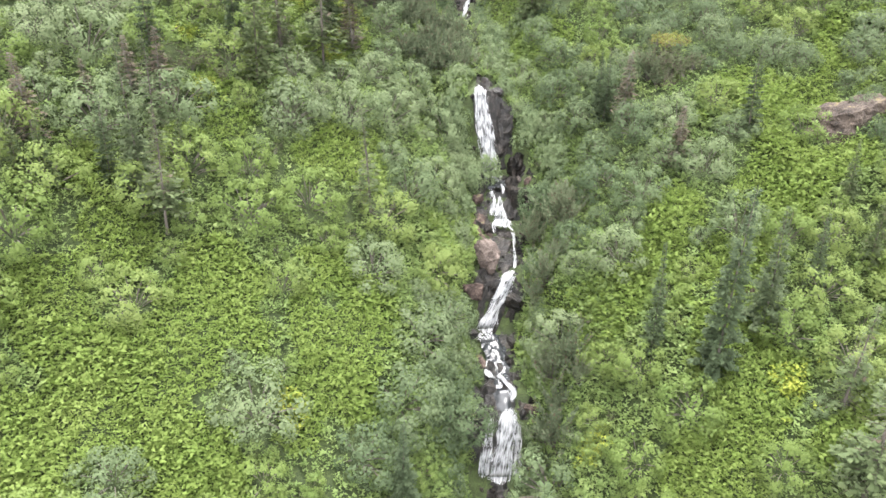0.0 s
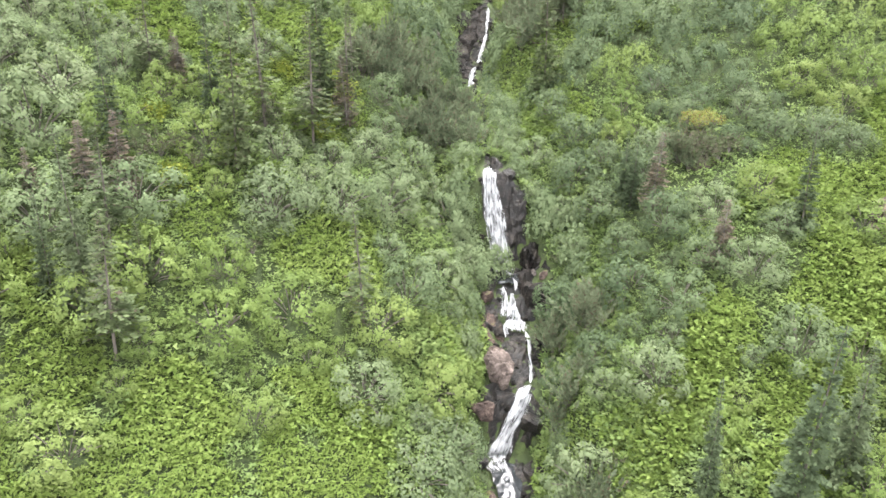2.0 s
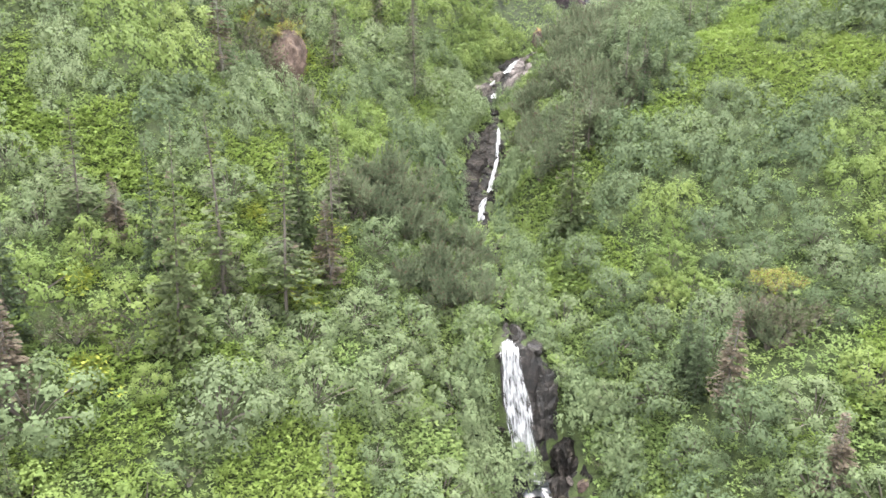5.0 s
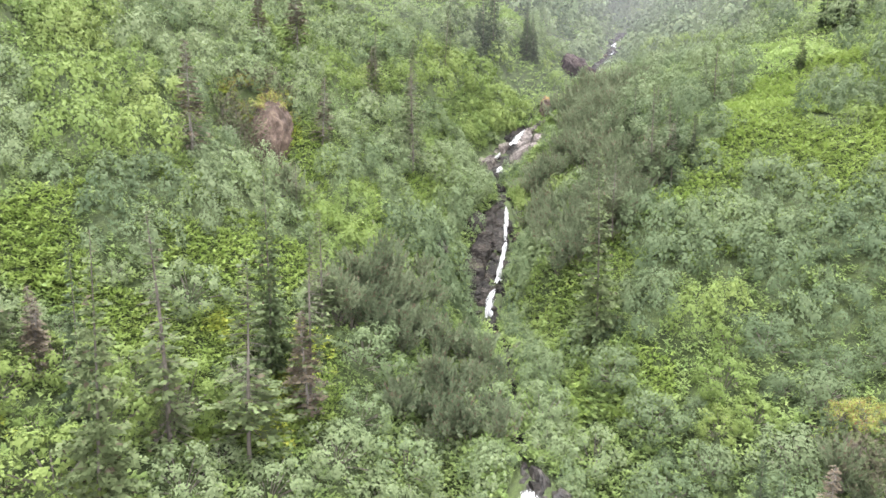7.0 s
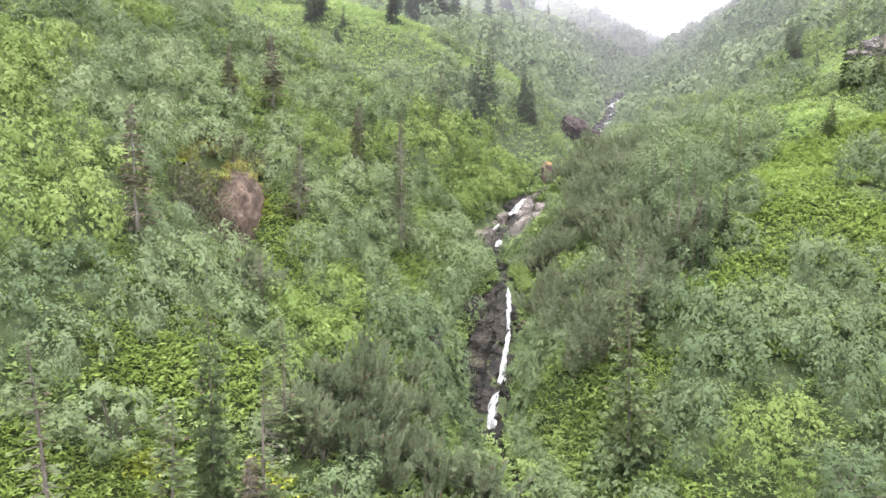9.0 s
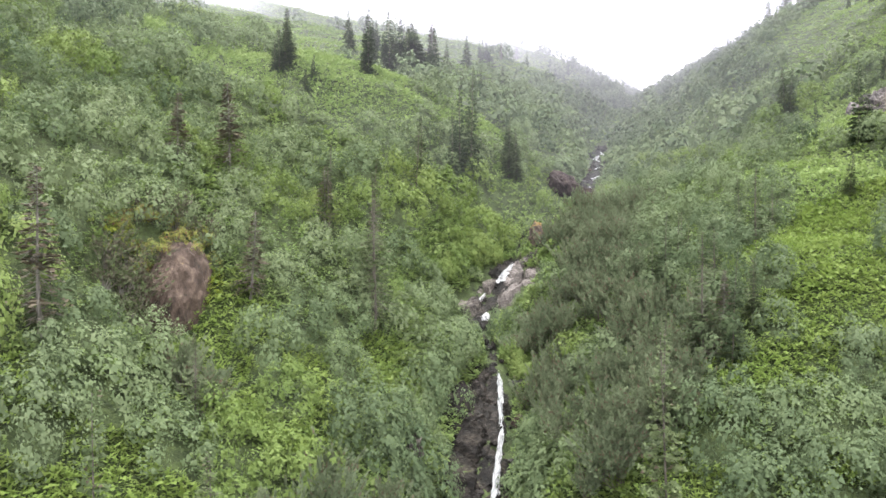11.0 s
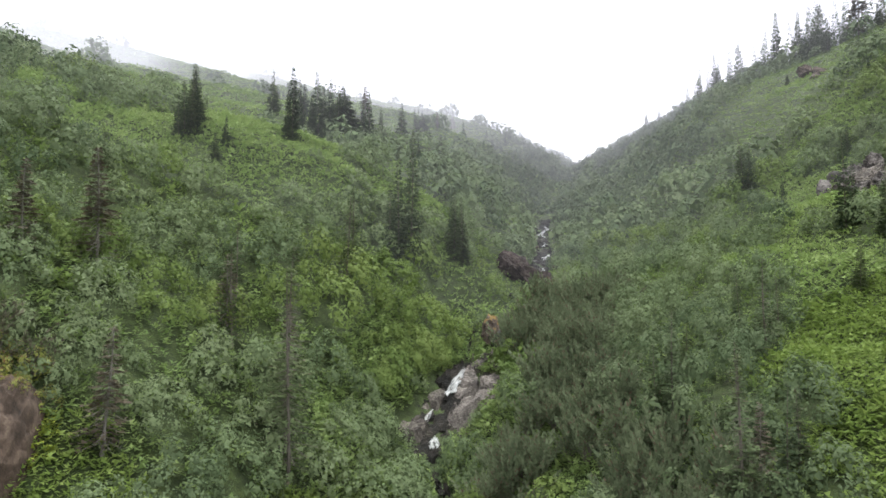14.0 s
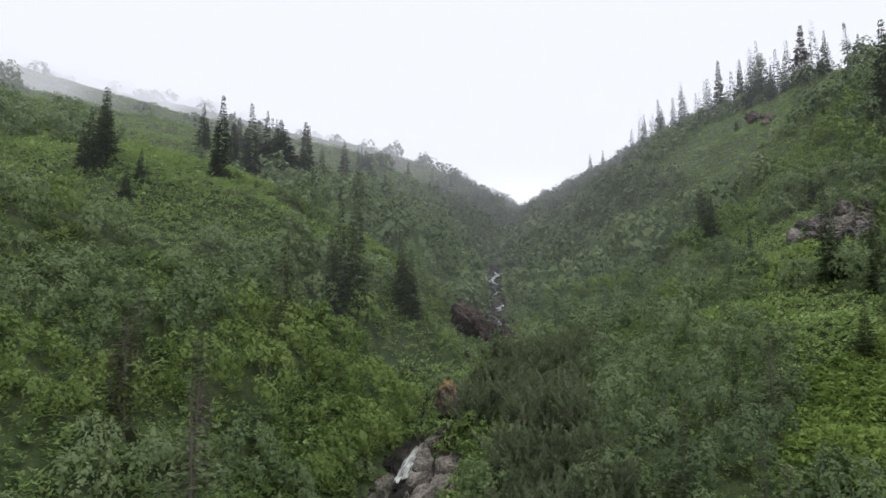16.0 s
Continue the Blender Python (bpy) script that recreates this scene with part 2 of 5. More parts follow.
def cloud_material(name, most, haze):
    """A self-lit veil of low cloud over an even haze: denser with height, ragged below; its base shifts towards either
    side of the valley.
    """
    m, n, l, out = material(name)
    geo = n.new("ShaderNodeNewGeometry")
    sep = n.new("ShaderNodeSeparateXYZ")
    l.new(geo.outputs["Position"], sep.inputs[0])
    mp = n.new("ShaderNodeMapping")
    mp.inputs["Scale"].default_value = (1, 1, 1.6)
    l.new(geo.outputs["Position"], mp.inputs["Vector"])
    ragged = n.new("ShaderNodeMath")
    ragged.operation, ragged.inputs[1].default_value = "MULTIPLY_ADD", 34
    l.new(noise_tex(n, l, mp.outputs[0], .024, 4, .55), ragged.inputs[0])
    l.new(sep.outputs["Z"], ragged.inputs[2])
    height = ragged.outputs[0]
    for x0, x1, lift in ((-20, -48, -24), (48, 80, 15)):
        side = n.new("ShaderNodeMapRange")
        side.interpolation_type = "SMOOTHSTEP"
        for key, value in (("From Min", x0), ("From Max", x1), ("To Min", 0), ("To Max", lift)):
            side.inputs[key].default_value = value
        l.new(sep.outputs["X"], side.inputs["Value"])
        less = n.new("ShaderNodeMath")
        less.operation = "SUBTRACT"
        l.new(height, less.inputs[0])
        l.new(side.outputs[0], less.inputs[1])
        height = less.outputs[0]
    mr = n.new("ShaderNodeMapRange")
    mr.inputs["From Min"].default_value, mr.inputs["From Max"].default_value = 24 + 17, 72 + 17
    l.new(height, mr.inputs["Value"])
    thin, thick = n.new("ShaderNodeMath"), n.new("ShaderNodeMath")
    thin.operation, thin.inputs[1].default_value = "POWER", 3
    thick.operation, thick.inputs[1].default_value, thick.inputs[2].default_value = "MULTIPLY_ADD", most - haze, haze
    l.new(mr.outputs[0], thin.inputs[0])
    l.new(thin.outputs[0], thick.inputs[0])
    # the sheet glows on its own, in place of sky light scattered in cloud
    white = n.new("ShaderNodeEmission")
    white.inputs["Color"].default_value = (.97, .945, 1.1, 1)
    white.inputs["Strength"].default_value = .57
    clear = n.new("ShaderNodeBsdfTransparent")
    mix = n.new("ShaderNodeMixShader")
    l.new(thick.outputs[0], mix.inputs[0])
    l.new(clear.outputs[0], mix.inputs[1])
    l.new(white.outputs[0], mix.inputs[2])
    l.new(mix.outputs[0], out.inputs["Surface"])
    return m


# ---- the valley's shape ----
# the stream's line: how far up the valley, across, and its bed's height
CREEK_Y = [-150, 0, 28, 33, 34.6, 36, 41.5, 43.2, 47, 49.3, 51, 53.2, 54.9, 57, 68, 74.2, 75.6, 78, 86, 87.5, 94, 97.5, 102, 110, 118, 126, 145, 165, 190, 220, 260, 320, 450, 900]
CREEK_X = [0, 2, 3, 3.6, 3.8, 3.9, 3.6, 4.3, 4.7, 4.6, 4.3, 3.9, 3.1, 2.9, 3.1, 2.2, 2.4, 2.9, 4.3, 4.4, 4.2, 5.6, 7.6, 10.5, 17.5, 21, 27, 33, 43, 56, 72, 95, 130, 250]
CREEK_Z = [-95, -46, -35.2, -32.6, -29.2, -28.3, -26.9, -23.6, -22.3, -21.7, -19.7, -19.3, -13.0, -12.3, -10.4, -9.6, -8.2, -7.6, -3.2, -2.4, -.9, .9, 3.6, 7, 9.8, 12.5, 16.2, 21.4, 29.8, 40.5, 51, 62, 84, 160]

STATION = [0, 20, 30, 40, 50, 60, 70, 80, 95, 110, 130, 160, 200, 270, 420]
SIDE = [10, 22, 42, 75, 130]
MIDDLE = [-45, -35.9, -30.7, -24.9, -19.3, -13.0, -9.3, -5.5, .8, 7.4, 13.6, 21.2, 34.2, 54, 80]
LEFT = [[-39.9, -33.5, -22.5, -3.8, 28], [-30.2, -23.9, -13.4, 4.4, 35], [-24.7, -19.1, -9, 8.6, 38], [-19.2, -14.2, -4.3, 13, 42],
        [-14.3, -9.2, .7, 17.5, 45], [-8.8, -3.9, 6.1, 22.1, 47], [-4.4, 1.7, 11.8, 26.4, 50], [-.3, 7.3, 16.9, 30.1, 51],
        [6.6, 13.9, 22.7, 34.5, 53], [13.0, 19.4, 26.5, 37.7, 54], [19.4, 25.6, 30.2, 37.5, 52], [27.3, 32.6, 38.4, 45.5, 58],
        [37.8, 45.5, 52, 58, 67], [57, 62, 68, 76, 87], [82, 88, 97, 110, 132]]
RIGHT = [[-41.8, -38, -32.2, -24.7, -15], [-30.9, -26.2, -20.6, -13.1, -1], [-24.7, -20.6, -15.5, -7.5, 6], [-19, -15.9, -10.9, -2, 14],
         [-14.2, -11.6, -6.5, 3.7, 22], [-8.9, -6.6, -1.4, 9.6, 31], [-3.9, -.8, 4.1, 16, 40], [.3, 3.9, 9.1, 20, 34],
         [5, 8.2, 15.2, 30, 42], [9.6, 13, 22.4, 41, 47], [15, 20.4, 37.2, 54.5, 54], [24.4, 30.8, 46.2, 60.5, 59],
         [36.2, 44, 58.6, 67, 65], [57.5, 65, 74, 80, 80], [85, 92, 98, 102, 102]]


def curve_through(xs, ys, q):
    """A smooth curve through the knots (limited cubic), straight beyond the ends."""
    xs, ys, q = np.asarray(xs, float), np.asarray(ys, float), np.asarray(q, float)
    h = np.diff(xs)
    s = np.diff(ys, axis=0) / h.reshape(-1, *[1] * (ys.ndim - 1))
    m = np.zeros_like(ys)
    m[0], m[-1] = s[0], s[-1]
    same = s[:-1] * s[1:] > 0
    m[1:-1] = np.where(same, 2 * s[:-1] * s[1:] / np.where(same, s[:-1] + s[1:], 1), 0)
    i = np.clip(np.searchsorted(xs, q, side="right") - 1, 0, len(xs) - 2)
    shape = (-1, *[1] * (ys.ndim - 1))
    hh, t = h[i].reshape(shape), ((q - xs[i]) / h[i]).reshape(shape)
    out = ys[i] * (1 + 2 * t) * (1 - t) ** 2 + m[i] * hh * t * (1 - t) ** 2 + ys[i + 1] * t * t * (3 - 2 * t) + m[i + 1] * hh * t * t * (t - 1)
    low, high = (q < xs[0]).reshape(shape), (q > xs[-1]).reshape(shape)
    d0, d1 = (q - xs[0]).reshape(shape), (q - xs[-1]).reshape(shape)
    return np.where(low, ys[0] + m[0] * d0, np.where(high, ys[-1] + m[-1] * d1, out))


_lattice = np.random.RandomState(7).rand(256, 256)


def soft_noise(x, y, size, seed=0):
    """Smooth noise from 0 to 1 with bumps of that size, in metres."""
    x, y = np.asarray(x, float) / size + seed * 17.3, np.asarray(y, float) / size + seed * 41.7
    i, j = np.floor(x).astype(int), np.floor(y).astype(int)
    u, v = x - i, y - j
    u, v = u * u * (3 - 2 * u), v * v * (3 - 2 * v)
    g = lambda a, b: _lattice[a % 256, b % 256]
    return (g(i, j) * (1 - u) + g(i + 1, j) * u) * (1 - v) + (g(i, j + 1) * (1 - u) + g(i + 1, j + 1) * u) * v


_profiles = np.hstack([np.array(LEFT)[:, ::-1], np.array(MIDDLE)[:, None], np.array(RIGHT)])
_across = np.array([-s for s in SIDE[::-1]] + [0] + SIDE, float)
_fine_y = np.arange(-150, 901, 2.0)
_fine_d = np.arange(-420, 421, 2.0)
_sheet = curve_through(STATION, _profiles, _fine_y)
_sheet = curve_through(_across, _sheet.T, _fine_d).T


def smooth(a, b, v):
    t = np.clip((v - a) / (b - a), 0, 1)
    return t * t * (3 - 2 * t)


def creek_x(y):
    return curve_through(CREEK_Y, CREEK_X, np.atleast_1d(y))


def creek_z(y):
    return np.interp(np.atleast_1d(y), CREEK_Y, CREEK_Z)


def ground_z(x, y):
    """The ground's height at (x, y)."""
    x, y = np.broadcast_arrays(np.atleast_1d(np.asarray(x, float)), np.atleast_1d(np.asarray(y, float)))
    d = x - creek_x(y.ravel()).reshape(y.shape)
    fy = np.clip((y + 150) / 2, 0, len(_fine_y) - 1.001)
    fd = np.clip((d + 420) / 2, 0, len(_fine_d) - 1.001)
    i, j = fy.astype(int), fd.astype(int)
    a, b = fy - i, fd - j
    z = (_sheet[i, j] * (1 - a) + _sheet[i + 1, j] * a) * (1 - b) + (_sheet[i, j + 1] * (1 - a) + _sheet[i + 1, j + 1] * a) * b
    z = z + (soft_noise(x, y, 9, 1) - .5) * 1.6 + (soft_noise(x, y, 3.5, 2) - .5) * .7
    z = z + (soft_noise(x, y, 30, 3) - .5) * 3 * smooth(100, 200, y)
    # a hollow at the crag's foot
    z = z - 2.7 * np.exp(-((x + 14.5) ** 2 + (y - 78.2) ** 2) / 2.5 ** 2)
    bed = creek_z(y.ravel()).reshape(y.shape) + (soft_noise(x, y, 1.3, 4) - .5) * .5
    w = smooth(1.1, 4.6, np.abs(d) + (soft_noise(x, y, 2.2, 5) - .5) * 1.2)
    return bed * (1 - w) + z * w



# bare rock beside the stream: how far it reaches to either hand
ROCK_Y = [24, 30, 32, 36, 38, 40.5, 42, 46, 48, 52.5, 54, 56.2, 57.5, 72, 74.5, 78, 85, 87.5, 93, 95.5, 101.6, 103.4, 116, 124, 170, 178]
ROCK_LEFT = [1.1, 1.3, 1.9, 1.8, 1.3, 1.9, 2.3, 2.2, 2.2, 1.7, 1.0, .9, .15, .15, 1.4, 2.5, 2.2, .5, .3, 2.6, 1.8, .12, .12, 1.3, 1.5, .1]
ROCK_RIGHT = [1.1, 1.3, 1.9, 1.7, 1.3, 1.7, 1.7, 1.5, 2.2, 3.0, 2.6, 1.9, .15, .15, 1.1, 1.2, 1.1, .5, .3, 1.4, 1.4, .12, .12, 1.3, 1.5, .1]


def rock_reach(y, side):
    """Half width of the bare rock on the side of that sign."""
    return np.where(np.asarray(side) < 0, np.interp(y, ROCK_Y, ROCK_LEFT), np.interp(y, ROCK_Y, ROCK_RIGHT))


def facets(x, y, size, seed, joint=.3):
    """Heights of broken rock: tilted plates with steps and open joints between them, about -0.5 to 0.5."""
    x, y = np.asarray(x, float) / size, np.asarray(y, float) / size
    i, j = np.floor(x).astype(int), np.floor(y).astype(int)
    near, next_, out = np.full(x.shape, 9.0), np.full(x.shape, 9.0), np.zeros(x.shape)
    for a in (-1, 0, 1):
        for b in (-1, 0, 1):
            p, q = (i + a + seed * 13) % 256, (j + b + seed * 29) % 256
            r = lambda k: _lattice[(p + 7 * k) % 256, (q + 11 * k) % 256]
            dx, dy = x - (i + a + r(1)), y - (j + b + r(2))
            d = dx * dx + dy * dy
            h = (r(3) - .5) * .7 + (r(4) - .5) * dx * .8 + (r(5) - .5) * dy * .8
            out = np.where(d < near, h, out)
            next_ = np.where(d < near, near, np.minimum(d, next_))
            near = np.minimum(d, near)
    return out - joint * (1 - smooth(.0, .16, np.sqrt(next_) - np.sqrt(near)))
# ---- mesh helpers ----
def mesh_of(name, verts, faces, mat, smooth_faces=False, uvs=None, rim=None):
    """A mesh from an array of corners and an array of faces that all have as many corners."""
    verts, faces = np.asarray(verts, np.float32).reshape(-1, 3), np.asarray(faces, np.int32)
    k = faces.shape[1]
    me = bpy.data.meshes.new(name)
    me.vertices.add(len(verts))
    me.vertices.foreach_set("co", verts.ravel())
    me.loops.add(faces.size)
    me.loops.foreach_set("vertex_index", faces.ravel())
    me.polygons.add(len(faces))
    me.polygons.foreach_set("loop_start", np.arange(0, faces.size, k, dtype=np.int32))
    me.polygons.foreach_set("use_smooth", np.full(len(faces), smooth_faces))
    if uvs is not None:
        layer = me.uv_layers.new(name="UVMap")
        layer.data.foreach_set("uv", np.asarray(uvs, np.float32)[faces.ravel()].ravel())
    if rim is not None:
        layer = me.uv_layers.new(name="Rim")
        layer.data.foreach_set("uv", np.asarray(rim, np.float32)[faces.ravel()].ravel())
    me.materials.append(mat)
    me.update(calc_edges=True)
    return me


def grid_faces(rows, cols):
    i = np.arange(rows - 1)[:, None] * cols + np.arange(cols - 1)[None]
    return np.stack([i, i + 1, i + cols + 1, i + cols], -1).reshape(-1, 4)


def part(name, me, parent, label=""):
    ob = new(name, me)
    ob.parent = parent
    if label:
        ob["label"] = label
    return ob


# ---- the ground: one sheet along the valley ----
ys = np.concatenate([np.arange(-150, 10, 8), np.arange(10, 130, .7), np.arange(130, 320, 2.2), np.arange(320, 901, 20)])
half = np.concatenate([np.arange(0, 8, .45), np.arange(8, 50, 1.1), np.arange(50, 130, 3.5), np.arange(130, 400, 18)])
ds = np.concatenate([-half[:0:-1], half])
gy = np.repeat(ys[:, None], len(ds), 1)
gx = creek_x(ys)[:, None] + ds[None]
gz = ground_z(gx, gy)
ground = new("ground", mesh_of("ground", np.stack([gx, gy, gz], -1), grid_faces(len(ys), len(ds)), SOIL, True))
tagged(ground, "steep valley side of dark soil and moss under shrubs", "ground", kind="structure")

# the stream's bed: a strip of bare wet rock over the soil
by = np.arange(24, 172, .15)
bd = np.linspace(-1, 1, 29)
ragged = 1 + .6 * (soft_noise(by[:, None] + 50 * np.sign(bd)[None], by[:, None] * 0, 1.4, 14) - .5)
bx = creek_x(by)[:, None] + bd[None] * rock_reach(by[:, None], bd[None]) * ragged
byy = np.repeat(by[:, None], 29, 1)
bz = ground_z(bx, byy) + .12 + (facets(bx, byy, 1.2, 3) * .8 + facets(bx, byy, .5, 4) * .4) * (.35 + .65 * smooth(.15, .6, np.abs(bd)))[None] + (soft_noise(bx, byy, .3, 12) - .5) * .14 - .5 * np.abs(bd[None]) ** 6
cut = int(np.searchsorted(by, 60))
for rows_, mat_, label_ in ((slice(0, cut + 1), WET_ROCK, "dark wet rock under the falls"), (slice(cut, None), BED, "brown stony bed of the upper stream")):
    shape = np.stack([bx, byy, bz], -1)[rows_]
    bed = new("stream_bed", mesh_of("stream_bed", shape, grid_faces(len(shape), 29), mat_, False))
    tagged(bed, label_, "stream bed", kind="structure")


# ---- low cloud on the heights and haze before it, as self-lit sheets ----
def cloud_haze(y, most, haze):
    """A soft self-lit curtain of cloud and haze across the valley."""
    x = np.linspace(-420, 520, 95)
    z = np.linspace(0, 320, 9)
    X, Z = np.meshgrid(x, z)
    Y = y + 5 * np.sin(X / 31 + y) + 2 * np.sin(X / 11 + 2 * y) + Z * .1
    ob = new("cloud_haze", mesh_of("cloud_haze", np.stack([X, Y, Z], -1), grid_faces(9, 95), cloud_material("self_lit_cloud_haze", most, haze), True))
    return tagged(ob, "soft white self-lit sheet of low cloud and haze across the valley", "cloud", "low cloud", "structure")


# the nearest two sheets mainly add haze, as an even faint glow
for row in ((107, .03, .012), (130, .05, .016), (154, .2, .014), (180, .45, .018), (210, .66, .032), (244, .76, .06), (280, .92, .09), (330, 1, .3)):
    cloud_haze(*row)

# ---- where things grow ----
def in_valley(x, y):
    """The stretch of the valley that the walk looks over."""
    left = np.interp(y, (20, 30, 40, 60, 90, 110, 130, 150, 175, 200, 230, 270, 310), (-25, -28, -31, -34, -38, -43, -52, -64, -78, -92, -106, -112, -100))
    right = np.interp(y, (20, 40, 60, 80, 90, 100, 120, 150, 190, 240, 310), (26, 34, 37, 41, 46, 56, 78, 96, 100, 102, 104))
    return (x > left) & (x < right) & (y > 20) & (y < 318)


# patches of ferns and tall herbs with no shrubs: place and radius
FERN_NEAR = [(-16.6, 47.4, 1.3), (-13.5, 46.2, 1.4), (-16.4, 43.2, 1.4), (-18.7, 51.1, 1.4), (-11.3, 50.3, 1.3), (-7.3, 48, 1.6), (2.2, 48.2, 1.2), (-19.6, 23, 2.8), (-16.6, 27, 2.2), (-21, 30, 2), (-13, 29.6, 1.4), (-13.5, 35.3, 2.3), (-12.7, 32.4, 1.8), (-7, 46.5, 2.6), (-9.5, 45.2, 2.4), (-14.3, 44.5, 2.2),
             (-12, 25.5, 2.5), (-8, 28.6, 1.6), (.4, 45.4, 1.6), (1.6, 48.2, 1.2), (6.2, 39.5, 1.7), (18, 30, 3.4), (18.8, 37, 2), (20, 27, 2.4),
             (13.5, 26.2, 2.3), (22, 41, 2.6), (.4, 31.5, 1.9), (-5.9, 31.6, 1.3), (9.5, 35.5, 2), (14.5, 41.5, 2), (10.5, 48.5, 1.6), (-15.7, 48, 1.6)]
FERN_MID = [(-7.6, 61.7, 1.4), (-12.6, 60.7, 1.3), (-9, 57.3, 1.4), (18.1, 74.8, 2.2), (25.8, 74.6, 3), (16.7, 69, 1.6), (-12, 66.5, 2.6), (-16, 68, 2.2), (4.8, 74, 1.5), (5.3, 70, 2.0), (4.3, 63.2, 1.8), (9.5, 64.5, 1.8), (9.7, 62.2, 1.4), (3.6, 66.4, 1.4), (-5, 48.8, 1.8), (8.6, 67.6, 2.0), (5.8, 63, 2.0), (7.4, 64.8, 2.4), (9, 70.5, 2.2), (5.6, 67.6, 1.6), (23, 52, 2.2), (-14.8, 65.2, 2.6), (-13, 68, 2), (-10.4, 77.5, 2), (-2.1, 82.6, 2),
            (5, 71, 1.8), (3, 65.4, 1.3), (9.4, 61.2, 1.8), (22.8, 80.5, 3.5), (33, 92, 5), (-8, 61.3, 1.8), (-3, 113, 4), (10.5, 112.5, 4), (-11.2, 77, 2.4),
            (-3, 84.5, 2), (35, 99, 5), (22.4, 77, 3.2), (-14, 117, 6), (-8, 124, 7), (20, 79.6, 2.4), (69, 143, 9), (44, 109, 5), (-17, 112, 5), (75, 163, 10), (26, 87, 3.4), (30, 74, 3), (6, 103, 2), (-10.4, 79.2, 2.6), (-12.6, 75.2, 2.4), (-6.4, 78.4, 2.2), (-5.4, 75.8, 2.4), (-3.4, 80.4, 2.2), (14.6, 79.4, 1.5), (16.8, 75.4, 1.7), (20.8, 80.4, 1.9), (-9.6, 74.6, 1.2)]
# dark willows: place and radius
WILLOW_SPOTS = [(-6.4, 65.6, 2.2), (15.8, 105.8, 2.8), (18, 104.2, 3), (20.4, 107, 2.2), (13, 92.4, 2.6), (-.6, 65, 3.2), (-4.2, 66.2, 2.8), (-3.2, 69.6, 2.4), (-1.5, 61.2, 2.0), (1, 59.4, 1.4), (7.4, 34.6, 1.5), (6.9, 46.4, 1.2), (6.6, 32.6, 1.2), (7.6, 41.2, 1.2),
                (8.2, 45.4, 1.4), (8.2, 73.6, 2.4), (7.4, 78.2, 2.3), (8.0, 82.4, 2.4), (7.8, 87, 2.4), (9.2, 89.6, 2.0), (14.4, 96.4, 2.4), (15.4, 100.5, 2.9), (12.4, 92, 2.4), (10.6, 77.6, 2.0), (12.2, 82.4, 2.2),
                (-10.8, 73.4, 1.2), (17, 54, 1.2), (13.2, 103.4, 2.4), (11.4, 86.5, 2.2), (11.6, 75.4, 2.0), (13.4, 78.4, 1.6)]
# bare rock outcrops: place and radius
BARE = [(27.4, 45.2, 2.5), (18, 55, 2.2), (-14.8, 79.4, 2.6), (17.2, 120.8, 3.2), (19.4, 119.2, 2.6), (10.9, 105.0, 2.4), (48.4, 109.2, 3.0), (48.6, 112.4, 3.0), (72, 145, 3), (7.9, 99.6, 4.4), (6, 96.8, 2.2), (-1.2, 77.4, 1), (3.1, 44.2, 1.9), (2.6, 42.4, 1.6), (5.4, 51.6, 2.0)]
# open ground with nothing taller than herbs
LOW = [(17.6, 52.4, 2.8), (19.4, 53.4, 2.0), (16.0, 53.6, 2.0), (-17.2, 47.2, 2.0), (-16.2, 76.4, 2.6), (-17.4, 77.8, 1.8), (16.4, 116.4, 2.6), (18.6, 115.6, 2.4), (14.6, 118.6, 2.4), (9.6, 102.6, 2.2), (5.6, 93.6, 2.2), (-14, 75.6, 2.2), (25.5, 42.2, 1.2), (17, 52.6, 1.6), (8.8, 103.8, 2), (22, 121.5, 3), (24, 130, 2.4), (28, 143, 3), (9.2, 95.4, 2.4), (10.6, 98.0, 2.4), (7.6, 93.4, 1.8)]


def patches(rows, x, y):
    m = np.zeros(np.shape(x))
    for px, py, r in rows:
        m = np.maximum(m, np.exp(-(((x - px) ** 2 + (y - py) ** 2) / r ** 2)))
    return m


def openness(x, y):
    """0 under closed alder, 1 on open fern ground."""
    d = x - creek_x(y)
    m = patches(FERN_NEAR, x, y) + patches(FERN_MID, x, y)
    m = m * .92 + .05 + (soft_noise(x, y, 3.4, 21) - .5) * .95 + (soft_noise(x, y, 13, 22) - .5) * .6
    m = m + .1 * smooth(98, 112, y) * smooth(-28, -40, d) + .1 * smooth(98, 130, y) + .14 * smooth(108, 124, y) * smooth(-12, -24, d) + .38 * smooth(120, 138, y) * smooth(-12, -24, d) + .5 * smooth(100, 130, y) * smooth(26, 45, d) * (soft_noise(x, y, 22, 23))
    return m + .2 * smooth(80, 96, y) * smooth(16, 28, d) * (1 - smooth(112, 124, y))


def free_ground(x, y, gap):
    d = x - creek_x(y)
    ok = np.abs(d) > rock_reach(y, d) * (.78 + .4 * soft_noise(x, y, .9, 26)) + gap * .5
    for px, py, r in (BARE + WILLOW_SPOTS + LOW if np.any(gap > .5) else BARE):
        ok &= (x - px) ** 2 + (y - py) ** 2 > (r * (.72 if np.any(gap > .5) else .45) + gap * .3) ** 2
    return ok


def jittered(x0, x1, y0, y1, step, seed):
    rs = np.random.RandomState(seed)
    X, Y = np.meshgrid(np.arange(x0, x1, step), np.arange(y0, y1, step))
    X = X + (np.arange(len(X)) % 2)[:, None] * step / 2
    p = np.stack([X.ravel(), Y.ravel()], 1) + rs.uniform(-.5, .5, (X.size, 2)) * step
    return p[in_valley(p[:, 0], p[:, 1])], rs


